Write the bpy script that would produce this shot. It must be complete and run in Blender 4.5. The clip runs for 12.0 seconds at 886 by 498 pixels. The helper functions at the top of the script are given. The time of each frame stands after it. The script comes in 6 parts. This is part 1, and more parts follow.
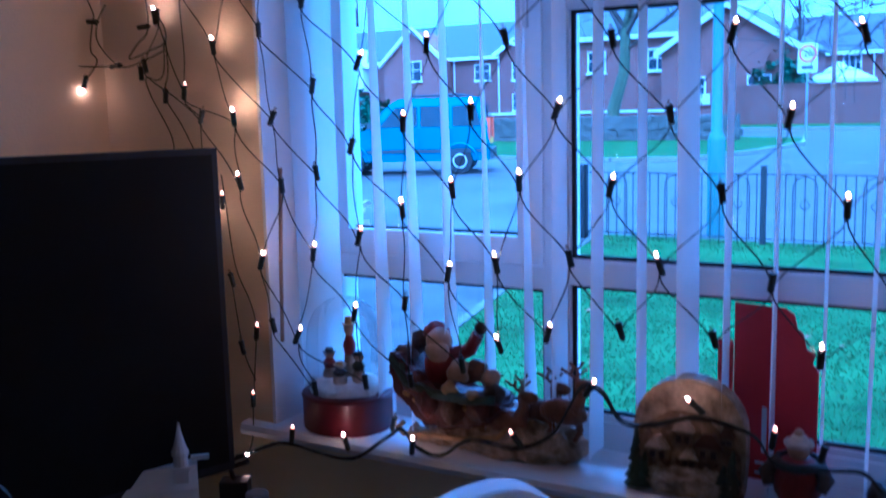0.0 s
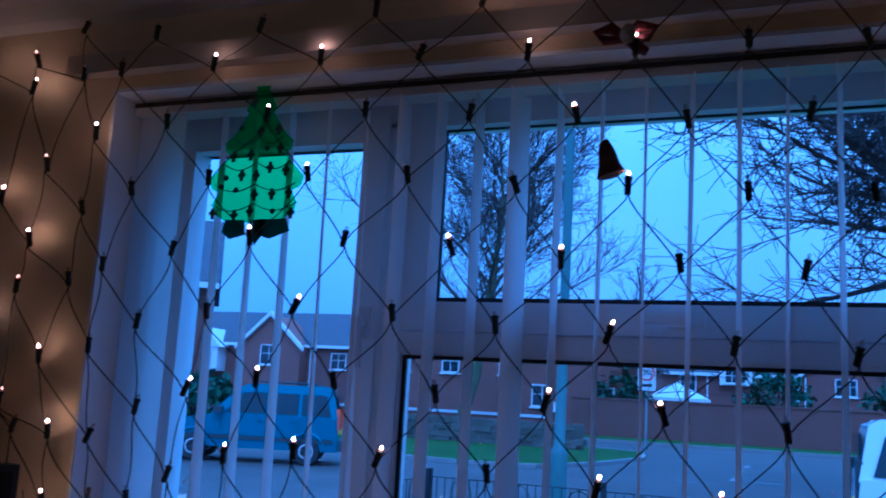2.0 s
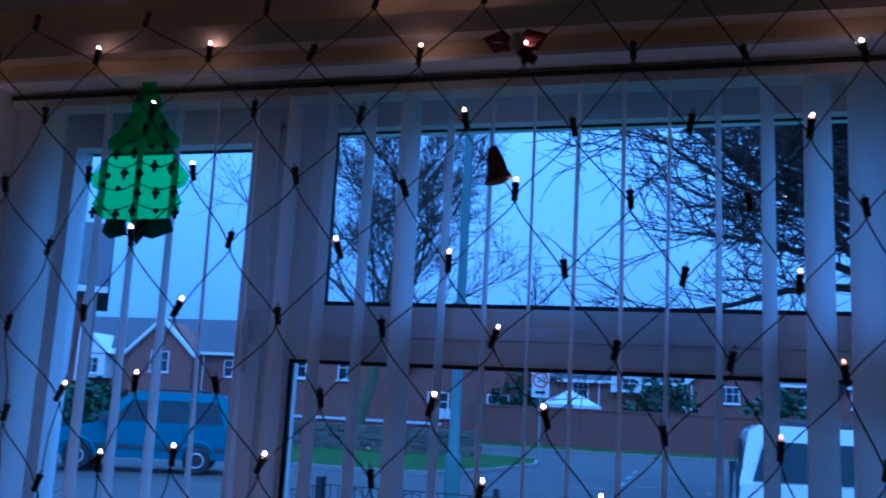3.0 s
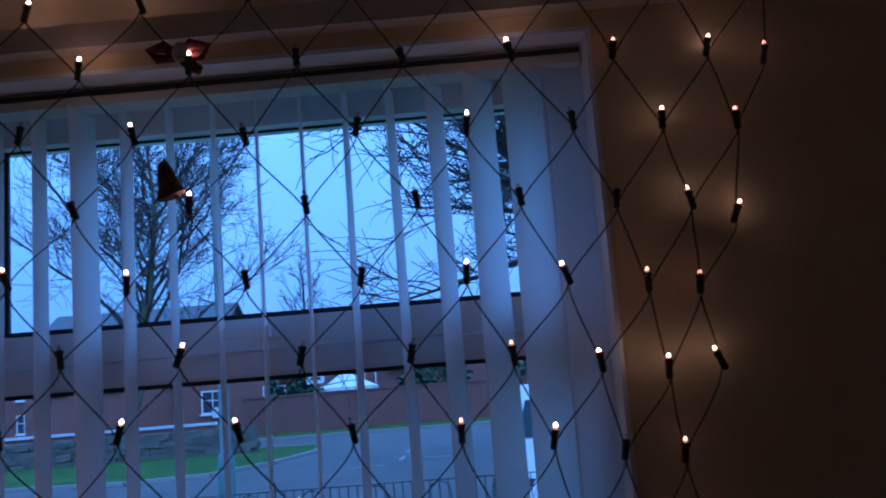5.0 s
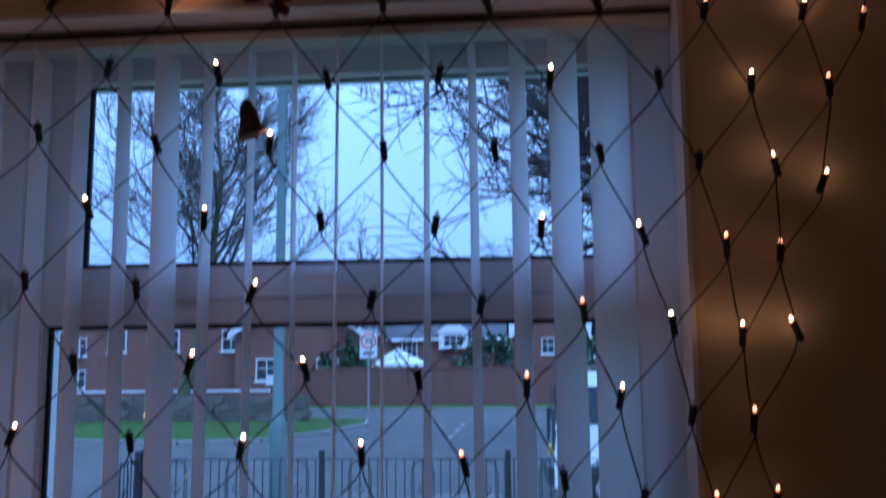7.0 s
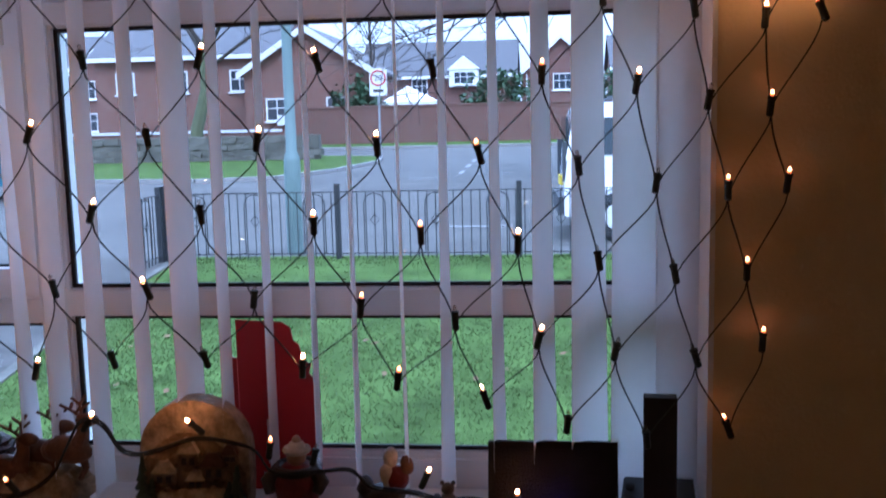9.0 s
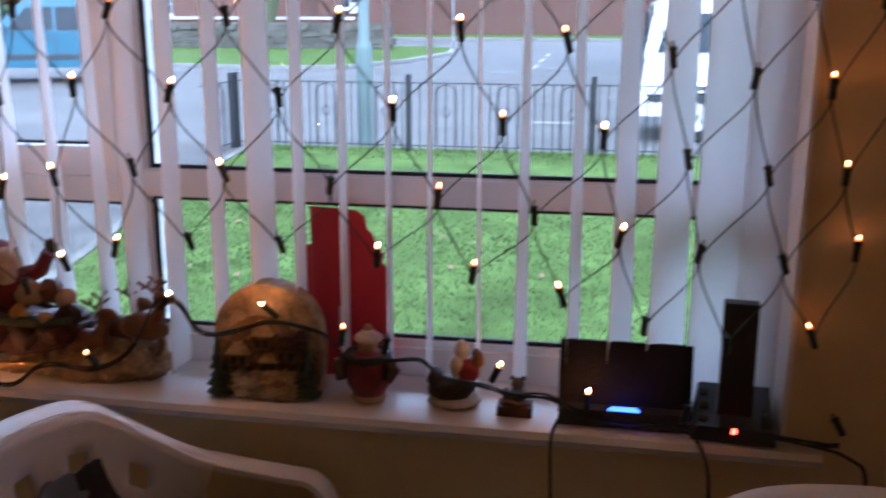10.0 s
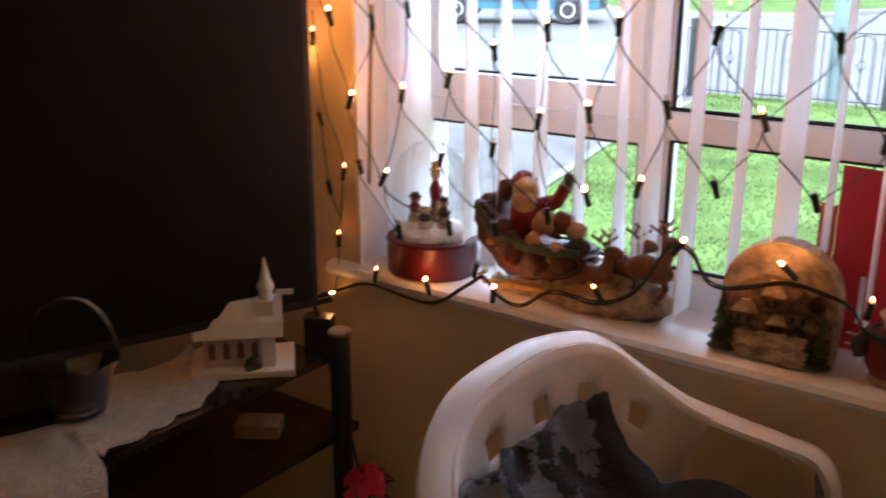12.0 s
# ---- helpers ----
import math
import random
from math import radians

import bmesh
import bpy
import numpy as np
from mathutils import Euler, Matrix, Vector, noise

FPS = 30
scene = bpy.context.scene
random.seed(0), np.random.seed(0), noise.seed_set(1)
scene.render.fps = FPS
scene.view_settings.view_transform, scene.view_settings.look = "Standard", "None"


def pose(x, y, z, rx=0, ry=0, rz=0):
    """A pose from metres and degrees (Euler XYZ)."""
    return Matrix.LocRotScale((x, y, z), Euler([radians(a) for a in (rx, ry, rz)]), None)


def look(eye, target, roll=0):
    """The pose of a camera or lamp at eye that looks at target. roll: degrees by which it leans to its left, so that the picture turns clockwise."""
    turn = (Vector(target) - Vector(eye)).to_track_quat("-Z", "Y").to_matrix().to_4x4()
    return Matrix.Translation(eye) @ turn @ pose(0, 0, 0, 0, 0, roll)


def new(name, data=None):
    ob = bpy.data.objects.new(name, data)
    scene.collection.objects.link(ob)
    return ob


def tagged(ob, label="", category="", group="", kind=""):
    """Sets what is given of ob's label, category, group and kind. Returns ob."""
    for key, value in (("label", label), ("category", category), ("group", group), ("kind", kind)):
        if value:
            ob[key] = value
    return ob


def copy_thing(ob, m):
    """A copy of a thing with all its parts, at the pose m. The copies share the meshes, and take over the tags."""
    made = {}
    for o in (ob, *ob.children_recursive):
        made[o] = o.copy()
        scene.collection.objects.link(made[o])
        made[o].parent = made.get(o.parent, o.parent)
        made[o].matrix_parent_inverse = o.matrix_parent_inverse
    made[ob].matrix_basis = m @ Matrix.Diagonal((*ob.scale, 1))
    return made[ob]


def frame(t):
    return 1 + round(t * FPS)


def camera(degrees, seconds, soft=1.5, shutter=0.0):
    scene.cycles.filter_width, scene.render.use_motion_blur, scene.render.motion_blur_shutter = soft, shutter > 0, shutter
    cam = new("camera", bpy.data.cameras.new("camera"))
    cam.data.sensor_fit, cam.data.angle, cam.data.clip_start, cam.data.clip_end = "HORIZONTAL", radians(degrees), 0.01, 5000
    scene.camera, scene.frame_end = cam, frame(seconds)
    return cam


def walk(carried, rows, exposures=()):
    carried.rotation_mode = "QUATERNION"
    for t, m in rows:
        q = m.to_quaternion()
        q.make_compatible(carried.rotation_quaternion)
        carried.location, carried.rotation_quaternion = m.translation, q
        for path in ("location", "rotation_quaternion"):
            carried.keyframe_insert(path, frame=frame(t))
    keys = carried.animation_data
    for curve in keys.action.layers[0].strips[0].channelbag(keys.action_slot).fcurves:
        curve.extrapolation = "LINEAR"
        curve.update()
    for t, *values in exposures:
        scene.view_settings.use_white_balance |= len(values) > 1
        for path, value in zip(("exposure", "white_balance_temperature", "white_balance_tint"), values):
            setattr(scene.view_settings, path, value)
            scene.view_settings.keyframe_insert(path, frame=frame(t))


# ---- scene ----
cam = camera(50.1, 12.0, 1.8, 0.5)
PATH = [
    (0, (0.269, -0.044, 1.503), (-0.74, 1.658, 1.217), -1.4),
    (0.5, (0.268, -0.031, 1.55), (-0.772, 1.672, 1.411), 1.7),
    (1, (0.286, -0.035, 1.567), (-0.674, 1.716, 1.681), 2.1),
    (1.5, (0.302, -0.039, 1.59), (-0.531, 1.762, 1.841), 3.1),
    (2, (0.318, -0.041, 1.591), (-0.429, 1.785, 1.915), 3.3),
    (2.5, (0.328, -0.035, 1.592), (-0.327, 1.823, 1.937), 3.4),
    (3, (0.332, -0.03, 1.587), (-0.213, 1.862, 1.938), 3.1),
    (3.5, (0.366, -0.022, 1.588), (-0.056, 1.903, 1.927), 2.0),
    (3.7, (0.368, -0.024, 1.579), (0.019, 1.916, 1.919), 0.9),
    (5.3, (0.472, -0.025, 1.623), (0.451, 1.952, 1.93), -3.8),
    (5.5, (0.457, -0.025, 1.61), (0.444, 1.933, 2.019), -2.7),
    (6, (0.472, -0.041, 1.613), (0.399, 1.871, 2.196), -1.4),
    (6.5, (0.445, -0.031, 1.598), (0.354, 1.896, 2.125), -1.3),
    (7, (0.437, -0.014, 1.574), (0.248, 1.957, 1.855), -0.5),
    (7.5, (0.444, -0.009, 1.554), (0.247, 1.979, 1.645), -1.1),
    (9.3, (0.429, 0.0, 1.494), (0.198, 1.962, 1.179), -1.2),
    (9.5, (0.436, 0.011, 1.49), (0.179, 1.963, 1.138), -0.5),
    (10, (0.408, 0.027, 1.493), (0.053, 1.936, 1.013), 0.1),
    (10.5, (0.364, 0.026, 1.492), (-0.285, 1.847, 0.979), -0.6),
    (11, (0.32, 0.028, 1.487), (-0.609, 1.712, 0.942), -1.5),
    (11.5, (0.303, 0.027, 1.488), (-0.747, 1.634, 0.926), -2.1),
    (12, (0.266, -0.002, 1.485), (-0.88, 1.529, 0.898), 0.1),
]
walk(cam, [(t, look(eye, target, roll)) for t, eye, target, roll in PATH],
     [(0, 0.92, 3200, 16), (0.8, 0.08, 3150, 17), (1.5, -0.82, 3200, 18), (3.7, -1.12, 3400, 18), (5.3, -0.9, 3650, 18), (7.7, -0.25, 4400, 20), (9.3, 0.92, 5100, 24), (10.5, 1.48, 5700, 24), (11.5, 1.9, 6200, 23), (12, 2.12, 6100, 22)])

# ---- world, sun and exposure ----
world = bpy.data.worlds.new("overcast_dusk")
scene.world = world
world.use_nodes = True
wn, wl = world.node_tree.nodes, world.node_tree.links
wn.clear()
w_out = wn.new("ShaderNodeOutputWorld")
w_bg = wn.new("ShaderNodeBackground")
w_sky = wn.new("ShaderNodeTexSky")
w_sky.sky_type = "NISHITA"
w_sky.sun_disc = False
w_sky.sun_elevation = radians(6)
w_sky.sun_rotation = radians(200)
w_sky.altitude = 50
w_sky.dust_density = 3.0
w_coord = wn.new("ShaderNodeTexCoord")
w_noise = wn.new("ShaderNodeTexNoise")
w_noise.inputs["Scale"].default_value = 1.6
w_noise.inputs["Detail"].default_value = 4
w_ramp = wn.new("ShaderNodeValToRGB")
w_ramp.color_ramp.elements[0].position, w_ramp.color_ramp.elements[0].color = 0.3, (10.4, 14.8, 20.2, 1)
w_ramp.color_ramp.elements[1].position, w_ramp.color_ramp.elements[1].color = 0.75, (19.2, 22.8, 25.2, 1)
w_mix = wn.new("ShaderNodeMixRGB")
w_mix.inputs[0].default_value = 0.85
w_bg.inputs["Strength"].default_value = 0.1
# an overcast sky is about three times as bright overhead as at the horizon
w_sep = wn.new("ShaderNodeSeparateXYZ")
w_lift = wn.new("ShaderNodeMapRange")
w_lift.inputs["From Min"].default_value, w_lift.inputs["From Max"].default_value = 0.0, 1.0
w_lift.inputs["To Min"].default_value, w_lift.inputs["To Max"].default_value = 0.46, 1.95
w_over = wn.new("ShaderNodeVectorMath")
w_over.operation = "SCALE"
wl.new(w_coord.outputs["Generated"], w_sep.inputs["Vector"])
wl.new(w_sep.outputs["Z"], w_lift.inputs["Value"])
wl.new(w_lift.outputs["Result"], w_over.inputs["Scale"])
wl.new(w_coord.outputs["Generated"], w_noise.inputs["Vector"])
wl.new(w_noise.outputs["Fac"], w_ramp.inputs["Fac"])
wl.new(w_sky.outputs["Color"], w_mix.inputs[1])
wl.new(w_ramp.outputs["Color"], w_mix.inputs[2])
wl.new(w_mix.outputs["Color"], w_over.inputs[0])
wl.new(w_over.outputs["Vector"], w_bg.inputs["Color"])
wl.new(w_bg.outputs["Background"], w_out.inputs["Surface"])

sun_data = bpy.data.lights.new("sun", "SUN")
sun_data.energy, sun_data.angle, sun_data.color = 1.2, radians(25), (1.0, 0.95, 0.9)
sun = new("sun", sun_data)
sun.matrix_world = look((0, 0, 20), (-6, 14, 0))


# ---- materials ----
def mat(name, base, rough=0.6, metal=0.0, vary=0.15, scale=8.0, bump=0.0, bscale=60.0, coat=0.0, trans=0.0, per=0.0, spec=0.5):
    m = bpy.data.materials.new(name)
    m.use_nodes = True
    n, l = m.node_tree.nodes, m.node_tree.links
    b = n["Principled BSDF"]
    b.inputs["Roughness"].default_value = rough
    b.inputs["Metallic"].default_value = metal
    b.inputs["Coat Weight"].default_value = coat
    b.inputs["Specular IOR Level"].default_value = spec
    tc = n.new("ShaderNodeTexCoord")
    no = n.new("ShaderNodeTexNoise")
    no.inputs["Scale"].default_value = scale
    no.inputs["Detail"].default_value = 6
    no.inputs["Roughness"].default_value = 0.65
    l.new(tc.outputs["Object"], no.inputs["Vector"])
    ramp = n.new("ShaderNodeValToRGB")
    lo = [max(0, c * (1 - vary)) for c in base] + [1]
    hi = [min(1, c * (1 + vary)) for c in base] + [1]
    ramp.color_ramp.elements[0].position, ramp.color_ramp.elements[0].color = 0.3, lo
    ramp.color_ramp.elements[1].position, ramp.color_ramp.elements[1].color = 0.7, hi
    l.new(no.outputs["Fac"], ramp.inputs["Fac"])
    colour = ramp.outputs["Color"]
    if per:
        info = n.new("ShaderNodeObjectInfo")
        hsv = n.new("ShaderNodeHueSaturation")
        mul = n.new("ShaderNodeMapRange")
        mul.inputs["To Min"].default_value, mul.inputs["To Max"].default_value = 1 - per, 1 + per
        l.new(info.outputs["Random"], mul.inputs["Value"])
        l.new(mul.outputs["Result"], hsv.inputs["Value"])
        l.new(colour, hsv.inputs["Color"])
        colour = hsv.outputs["Color"]
    l.new(colour, b.inputs["Base Color"])
    if bump:
        nb = n.new("ShaderNodeTexNoise")
        nb.inputs["Scale"].default_value = bscale
        nb.inputs["Detail"].default_value = 5
        l.new(tc.outputs["Object"], nb.inputs["Vector"])
        bp = n.new("ShaderNodeBump")
        bp.inputs["Strength"].default_value = bump
        bp.inputs["Distance"].default_value = 0.01
        l.new(nb.outputs["Fac"], bp.inputs["Height"])
        l.new(bp.outputs["Normal"], b.inputs["Normal"])
    if trans:
        out = n["Material Output"]
        tr = n.new("ShaderNodeBsdfTranslucent")
        mx = n.new("ShaderNodeMixShader")
        mx.inputs[0].default_value = trans
        l.new(colour, tr.inputs["Color"])
        l.new(b.outputs["BSDF"], mx.inputs[1])
        l.new(tr.outputs["BSDF"], mx.inputs[2])
        l.new(mx.outputs["Shader"], out.inputs["Surface"])
    return m


def glow(name, colour, strength):
    m = bpy.data.materials.new(name)
    m.use_nodes = True
    n, l = m.node_tree.nodes, m.node_tree.links
    n.clear()
    e = n.new("ShaderNodeEmission")
    e.inputs["Color"].default_value, e.inputs["Strength"].default_value = (*colour, 1), strength
    o = n.new("ShaderNodeOutputMaterial")
    l.new(e.outputs["Emission"], o.inputs["Surface"])
    return m


def clear_glass(name, tint=(1, 1, 1), gloss=1.0, rough=0.0):
    """A thin clear pane: straight through, with a Fresnel gloss."""
    m = bpy.data.materials.new(name)
    m.use_nodes = True
    n, l = m.node_tree.nodes, m.node_tree.links
    n.clear()
    t = n.new("ShaderNodeBsdfTransparent")
    t.inputs["Color"].default_value = (*tint, 1)
    g = n.new("ShaderNodeBsdfGlossy")
    g.inputs["Roughness"].default_value = rough
    f = n.new("ShaderNodeFresnel")
    f.inputs["IOR"].default_value = 1.45
    k = n.new("ShaderNodeMath")
    k.operation = "MULTIPLY"
    k.inputs[1].default_value = gloss
    mx = n.new("ShaderNodeMixShader")
    o = n.new("ShaderNodeOutputMaterial")
    l.new(f.outputs["Fac"], k.inputs[0])
    l.new(k.outputs["Value"], mx.inputs[0])
    l.new(t.outputs["BSDF"], mx.inputs[1])
    l.new(g.outputs["BSDF"], mx.inputs[2])
    l.new(mx.outputs["Shader"], o.inputs["Surface"])
    return m


def brick_mat(name, base, mortar, size):
    m = mat(name, base, 0.85)
    n, l = m.node_tree.nodes, m.node_tree.links
    b = n["Principled BSDF"]
    tc = n.new("ShaderNodeTexCoord")
    mp = n.new("ShaderNodeMapping")
    mp.inputs["Rotation"].default_value = (radians(90), 0, 0)
    br = n.new("ShaderNodeTexBrick")
    br.inputs["Color1"].default_value = (*base, 1)
    br.inputs["Color2"].default_value = (*[c * 0.7 for c in base], 1)
    br.inputs["Mortar"].default_value = (*mortar, 1)
    br.inputs["Scale"].default_value = size
    br.inputs["Mortar Size"].default_value = 0.012
    l.new(tc.outputs["Object"], mp.inputs["Vector"])
    l.new(mp.outputs["Vector"], br.inputs["Vector"])
    l.new(br.outputs["Color"], b.inputs["Base Color"])
    return m


M_WALL = mat("cream_wall_paint", (0.85, 0.68, 0.40), 0.75, vary=0.05, scale=3, bump=0.15, bscale=180)
M_CEIL = mat("white_ceiling_paint", (0.80, 0.77, 0.72), 0.85, vary=0.04, scale=2, bump=0.3, bscale=90)
M_UPVC = mat("white_upvc", (0.88, 0.88, 0.88), 0.3, vary=0.03, scale=5)
M_GASKET = mat("black_rubber_gasket", (0.015, 0.015, 0.017), 0.6)
M_GLASS = clear_glass("window_glass", (0.95, 0.97, 0.97), 1.0)
M_SILL = mat("white_sill_gloss", (0.86, 0.84, 0.82), 0.28, vary=0.05, scale=6, bump=0.05, bscale=40)
M_SLAT = mat("white_blind_fabric", (0.90, 0.89, 0.89), 0.8, vary=0.03, scale=14, bump=0.2, bscale=400, trans=0.68)
M_RAIL = mat("white_headrail", (0.75, 0.74, 0.72), 0.4, vary=0.04)
M_WIRE = mat("dark_green_cable", (0.012, 0.018, 0.014), 0.45, vary=0.3, scale=30)
M_HOLDER = mat("dark_green_bulb_holder", (0.012, 0.02, 0.014), 0.4, vary=0.2)
M_BULB_ON = glow("warm_lit_bulb", (1.0, 0.40, 0.12), 105.0)
M_BULB_WALL = glow("bright_lit_bulb", (1.0, 0.38, 0.09), 215.0)
M_BULB_FULL = glow("side_lit_bulb", (1.0, 0.42, 0.12), 34.0)
M_BULB_LOW = glow("warm_dim_bulb", (1.0, 0.33, 0.09), 8.0)
M_BULB_COLLAR = glow("orange_bulb_collar", (1.0, 0.16, 0.02), 2.5)
M_BULB_OFF = clear_glass("clear_bulb_plastic", (0.9, 0.85, 0.8), 2.0, 0.1)
M_GRASS = mat("lawn_grass", (0.062, 0.098, 0.024), 0.95, vary=0.5, scale=2.2, bump=0.6, bscale=120, spec=0.05)
M_TARMAC = mat("damp_tarmac", (0.085, 0.080, 0.070), 0.75, vary=0.3, scale=0.7, bump=0.15, bscale=200, spec=0.25)
M_PATH = mat("grey_concrete_path", (0.075, 0.070, 0.062), 0.9, vary=0.3, scale=2.5, bump=0.2, bscale=80, spec=0.15)
M_KERB = mat("pale_kerb_stone", (0.24, 0.235, 0.22), 0.7, vary=0.15)
M_BRICK = brick_mat("red_house_brick", (0.20, 0.082, 0.056), (0.26, 0.26, 0.22), 4.4)
M_BRICK2 = brick_mat("dark_red_brick", (0.16, 0.064, 0.046), (0.22, 0.22, 0.18), 4.4)
M_ROOF = mat("dark_grey_roof_tiles", (0.07, 0.065, 0.065), 0.7, vary=0.25, scale=3, bump=0.4, bscale=12)
M_PAINT = mat("white_outdoor_paint", (0.72, 0.72, 0.70), 0.5, vary=0.06)
M_DARKGLASS = mat("dark_house_window", (0.03, 0.04, 0.05), 0.08, vary=0.2)
M_STONE = mat("dark_mossy_stone", (0.10, 0.095, 0.075), 0.9, vary=0.5, scale=2.5, bump=0.9, bscale=9)
M_BARK = mat("dark_bark", (0.055, 0.045, 0.035), 0.9, vary=0.3, scale=6, bump=0.5, bscale=30)
M_MOSSBARK = mat("mossy_bark", (0.085, 0.095, 0.045), 0.9, vary=0.3, scale=3, bump=0.5, bscale=20)
M_LEAF = mat("dark_evergreen_leaf", (0.035, 0.075, 0.03), 0.7, vary=0.4, scale=2)
M_IRON = mat("black_painted_iron", (0.02, 0.022, 0.024), 0.45, vary=0.25, scale=12)
M_LAMPPOST = mat("green_grey_painted_steel", (0.12, 0.17, 0.155), 0.5, vary=0.1, scale=3)
M_STEEL = mat("galvanised_steel", (0.35, 0.36, 0.37), 0.4, 0.7, vary=0.1)
M_BLUECAR = mat("teal_blue_car_paint", (0.025, 0.125, 0.175), 0.25, vary=0.03, coat=0.8)
M_WHITECAR = mat("white_car_paint", (0.80, 0.81, 0.82), 0.25, vary=0.02, coat=0.8)
M_TYRE = mat("black_tyre_rubber", (0.02, 0.02, 0.02), 0.8)
M_RIM = mat("silver_rim", (0.7, 0.7, 0.7), 0.4, 0.3)
M_CARGLASS = mat("tinted_car_glass", (0.018, 0.028, 0.034), 0.12, vary=0.1)
M_BUMPER = mat("grey_black_bumper", (0.04, 0.045, 0.05), 0.5)
M_RED = mat("red_plastic_lens", (0.55, 0.03, 0.02), 0.3)
M_ORANGE = mat("orange_red_lens", (0.75, 0.12, 0.03), 0.3)
M_YELLOW = mat("yellow_plate", (0.75, 0.55, 0.05), 0.4)
M_BLACK = mat("matt_black_plastic", (0.012, 0.012, 0.013), 0.45, vary=0.2, scale=20)
M_SCREEN = mat("black_tv_screen", (0.008, 0.008, 0.008), 0.4, vary=0.1, spec=0.2)


# ---- mesh helpers ----
def bx(bm, x0, x1, y0, y1, z0, z1):
    v = [bm.verts.new((x, y, z)) for x in (x0, x1) for y in (y0, y1) for z in (z0, z1)]
    for f in ((0, 1, 3, 2), (4, 6, 7, 5), (0, 4, 5, 1), (2, 3, 7, 6), (0, 2, 6, 4), (1, 5, 7, 3)):
        bm.faces.new([v[i] for i in f])
    return v


def tube(bm, pts, r, seg=6, cap=True):
    """A round tube along points; r is one radius or one for each point."""
    pts = [Vector(p) for p in pts]
    rs = r if isinstance(r, (list, tuple)) else [r] * len(pts)
    rings, side = [], None
    for i, p in enumerate(pts):
        d = (pts[min(i + 1, len(pts) - 1)] - pts[max(i - 1, 0)]).normalized()
        if side is None:
            side = d.orthogonal().normalized()
        side = (side - d * side.dot(d)).normalized()
        up = d.cross(side)
        rings.append([bm.verts.new(p + (side * math.cos(a) + up * math.sin(a)) * rs[i]) for a in [2 * math.pi * k / seg for k in range(seg)]])
    for a, b in zip(rings, rings[1:]):
        for k in range(seg):
            bm.faces.new((a[k], a[(k + 1) % seg], b[(k + 1) % seg], b[k]))
    if cap and seg > 2:
        bm.faces.new(rings[0][::-1])
        bm.faces.new(rings[-1])


def lathe(bm, prof, seg=20, centre=(0, 0, 0), sx=1.0, sy=1.0):
    """A turned body; prof holds (radius, height) from the bottom up."""
    c = Vector(centre)
    rings = []
    for r, z in prof:
        r = max(r, 0.0004)
        rings.append([bm.verts.new(c + Vector((r * sx * math.cos(a), r * sy * math.sin(a), z))) for a in [2 * math.pi * k / seg for k in range(seg)]])
    for a, b in zip(rings, rings[1:]):
        for k in range(seg):
            bm.faces.new((a[k], a[(k + 1) % seg], b[(k + 1) % seg], b[k]))
    bm.faces.new(rings[0][::-1])
    bm.faces.new(rings[-1])


def ball(bm, c, r, seg=12, lump=0.0, seed=0.0):
    rx, ry, rz = r if isinstance(r, (list, tuple)) else (r, r, r)
    m = Matrix.Translation(c) @ Matrix.Diagonal((rx, ry, rz, 1))
    vs = bmesh.ops.create_uvsphere(bm, u_segments=seg, v_segments=max(6, seg * 2 // 3), radius=1, matrix=m)["verts"]
    if lump:
        for v in vs:
            v.co += (v.co - Vector(c)) * lump * noise.noise(v.co * (1.2 / max(rx, rz)) + Vector((seed, 0, 0)))
    return vs


def prism(bm, outline, y0, y1):
    """An outline in x and z, drawn out along y."""
    a = [bm.verts.new((x, y0, z)) for x, z in outline]
    b = [bm.verts.new((x, y1, z)) for x, z in outline]
    n = len(a)
    bm.faces.new(a)
    bm.faces.new(b[::-1])
    for i in range(n):
        bm.faces.new((a[i], b[i], b[(i + 1) % n], a[(i + 1) % n]))


def mesh_of(name, bm, material, smooth=False, bevel=0.0, bseg=2):
    if bevel:
        bmesh.ops.bevel(bm, geom=[e for e in bm.edges if len(e.link_faces) == 2 and e.calc_face_angle(0) > 0.5], offset=bevel, segments=bseg, profile=0.6, affect="EDGES")
    bmesh.ops.recalc_face_normals(bm, faces=bm.faces)
    me = bpy.data.meshes.new(name)
    bm.to_mesh(me)
    bm.free()
    me.materials.append(material)
    if smooth:
        me.polygons.foreach_set("use_smooth", [True] * len(me.polygons))
        me.set_sharp_from_angle(angle=radians(40))
    return me


def part(name, bm, material, parent=None, label="", smooth=False, bevel=0.0, bseg=2):
    ob = new(name, mesh_of(name, bm, material, smooth, bevel, bseg))
    ob.parent = parent
    if label:
        ob["label"] = label
    return ob


def share(name, me, parent, m=None, label=""):
    ob = new(name, me)
    ob.parent = parent
    if m is not None:
        ob.matrix_local = m
    if label:
        ob["label"] = label
    return ob


def thing(name, label, category, at=(0, 0, 0), turn=0.0, group="", kind=""):
    ob = new(name)
    ob.empty_display_size = 0.05
    group = group or {"house": "houses beyond the road", "tree": "bare trees along the road", "bush": "bushes above the wall", "car": "parked cars", "ornament": "ornaments on the sill"}.get(category, "")
    ob.matrix_world = pose(*at, 0, 0, turn)
    return tagged(ob, label, category, group, kind)


def B():
    return bmesh.new()


def solid(name, material, boxes, label="", category="", kind="structure", bevel=0.0):
    bm = B()
    for b in boxes:
        bx(bm, *b)
    ob = part(name, bm, material, bevel=bevel)
    return tagged(ob, label, category, "", kind)


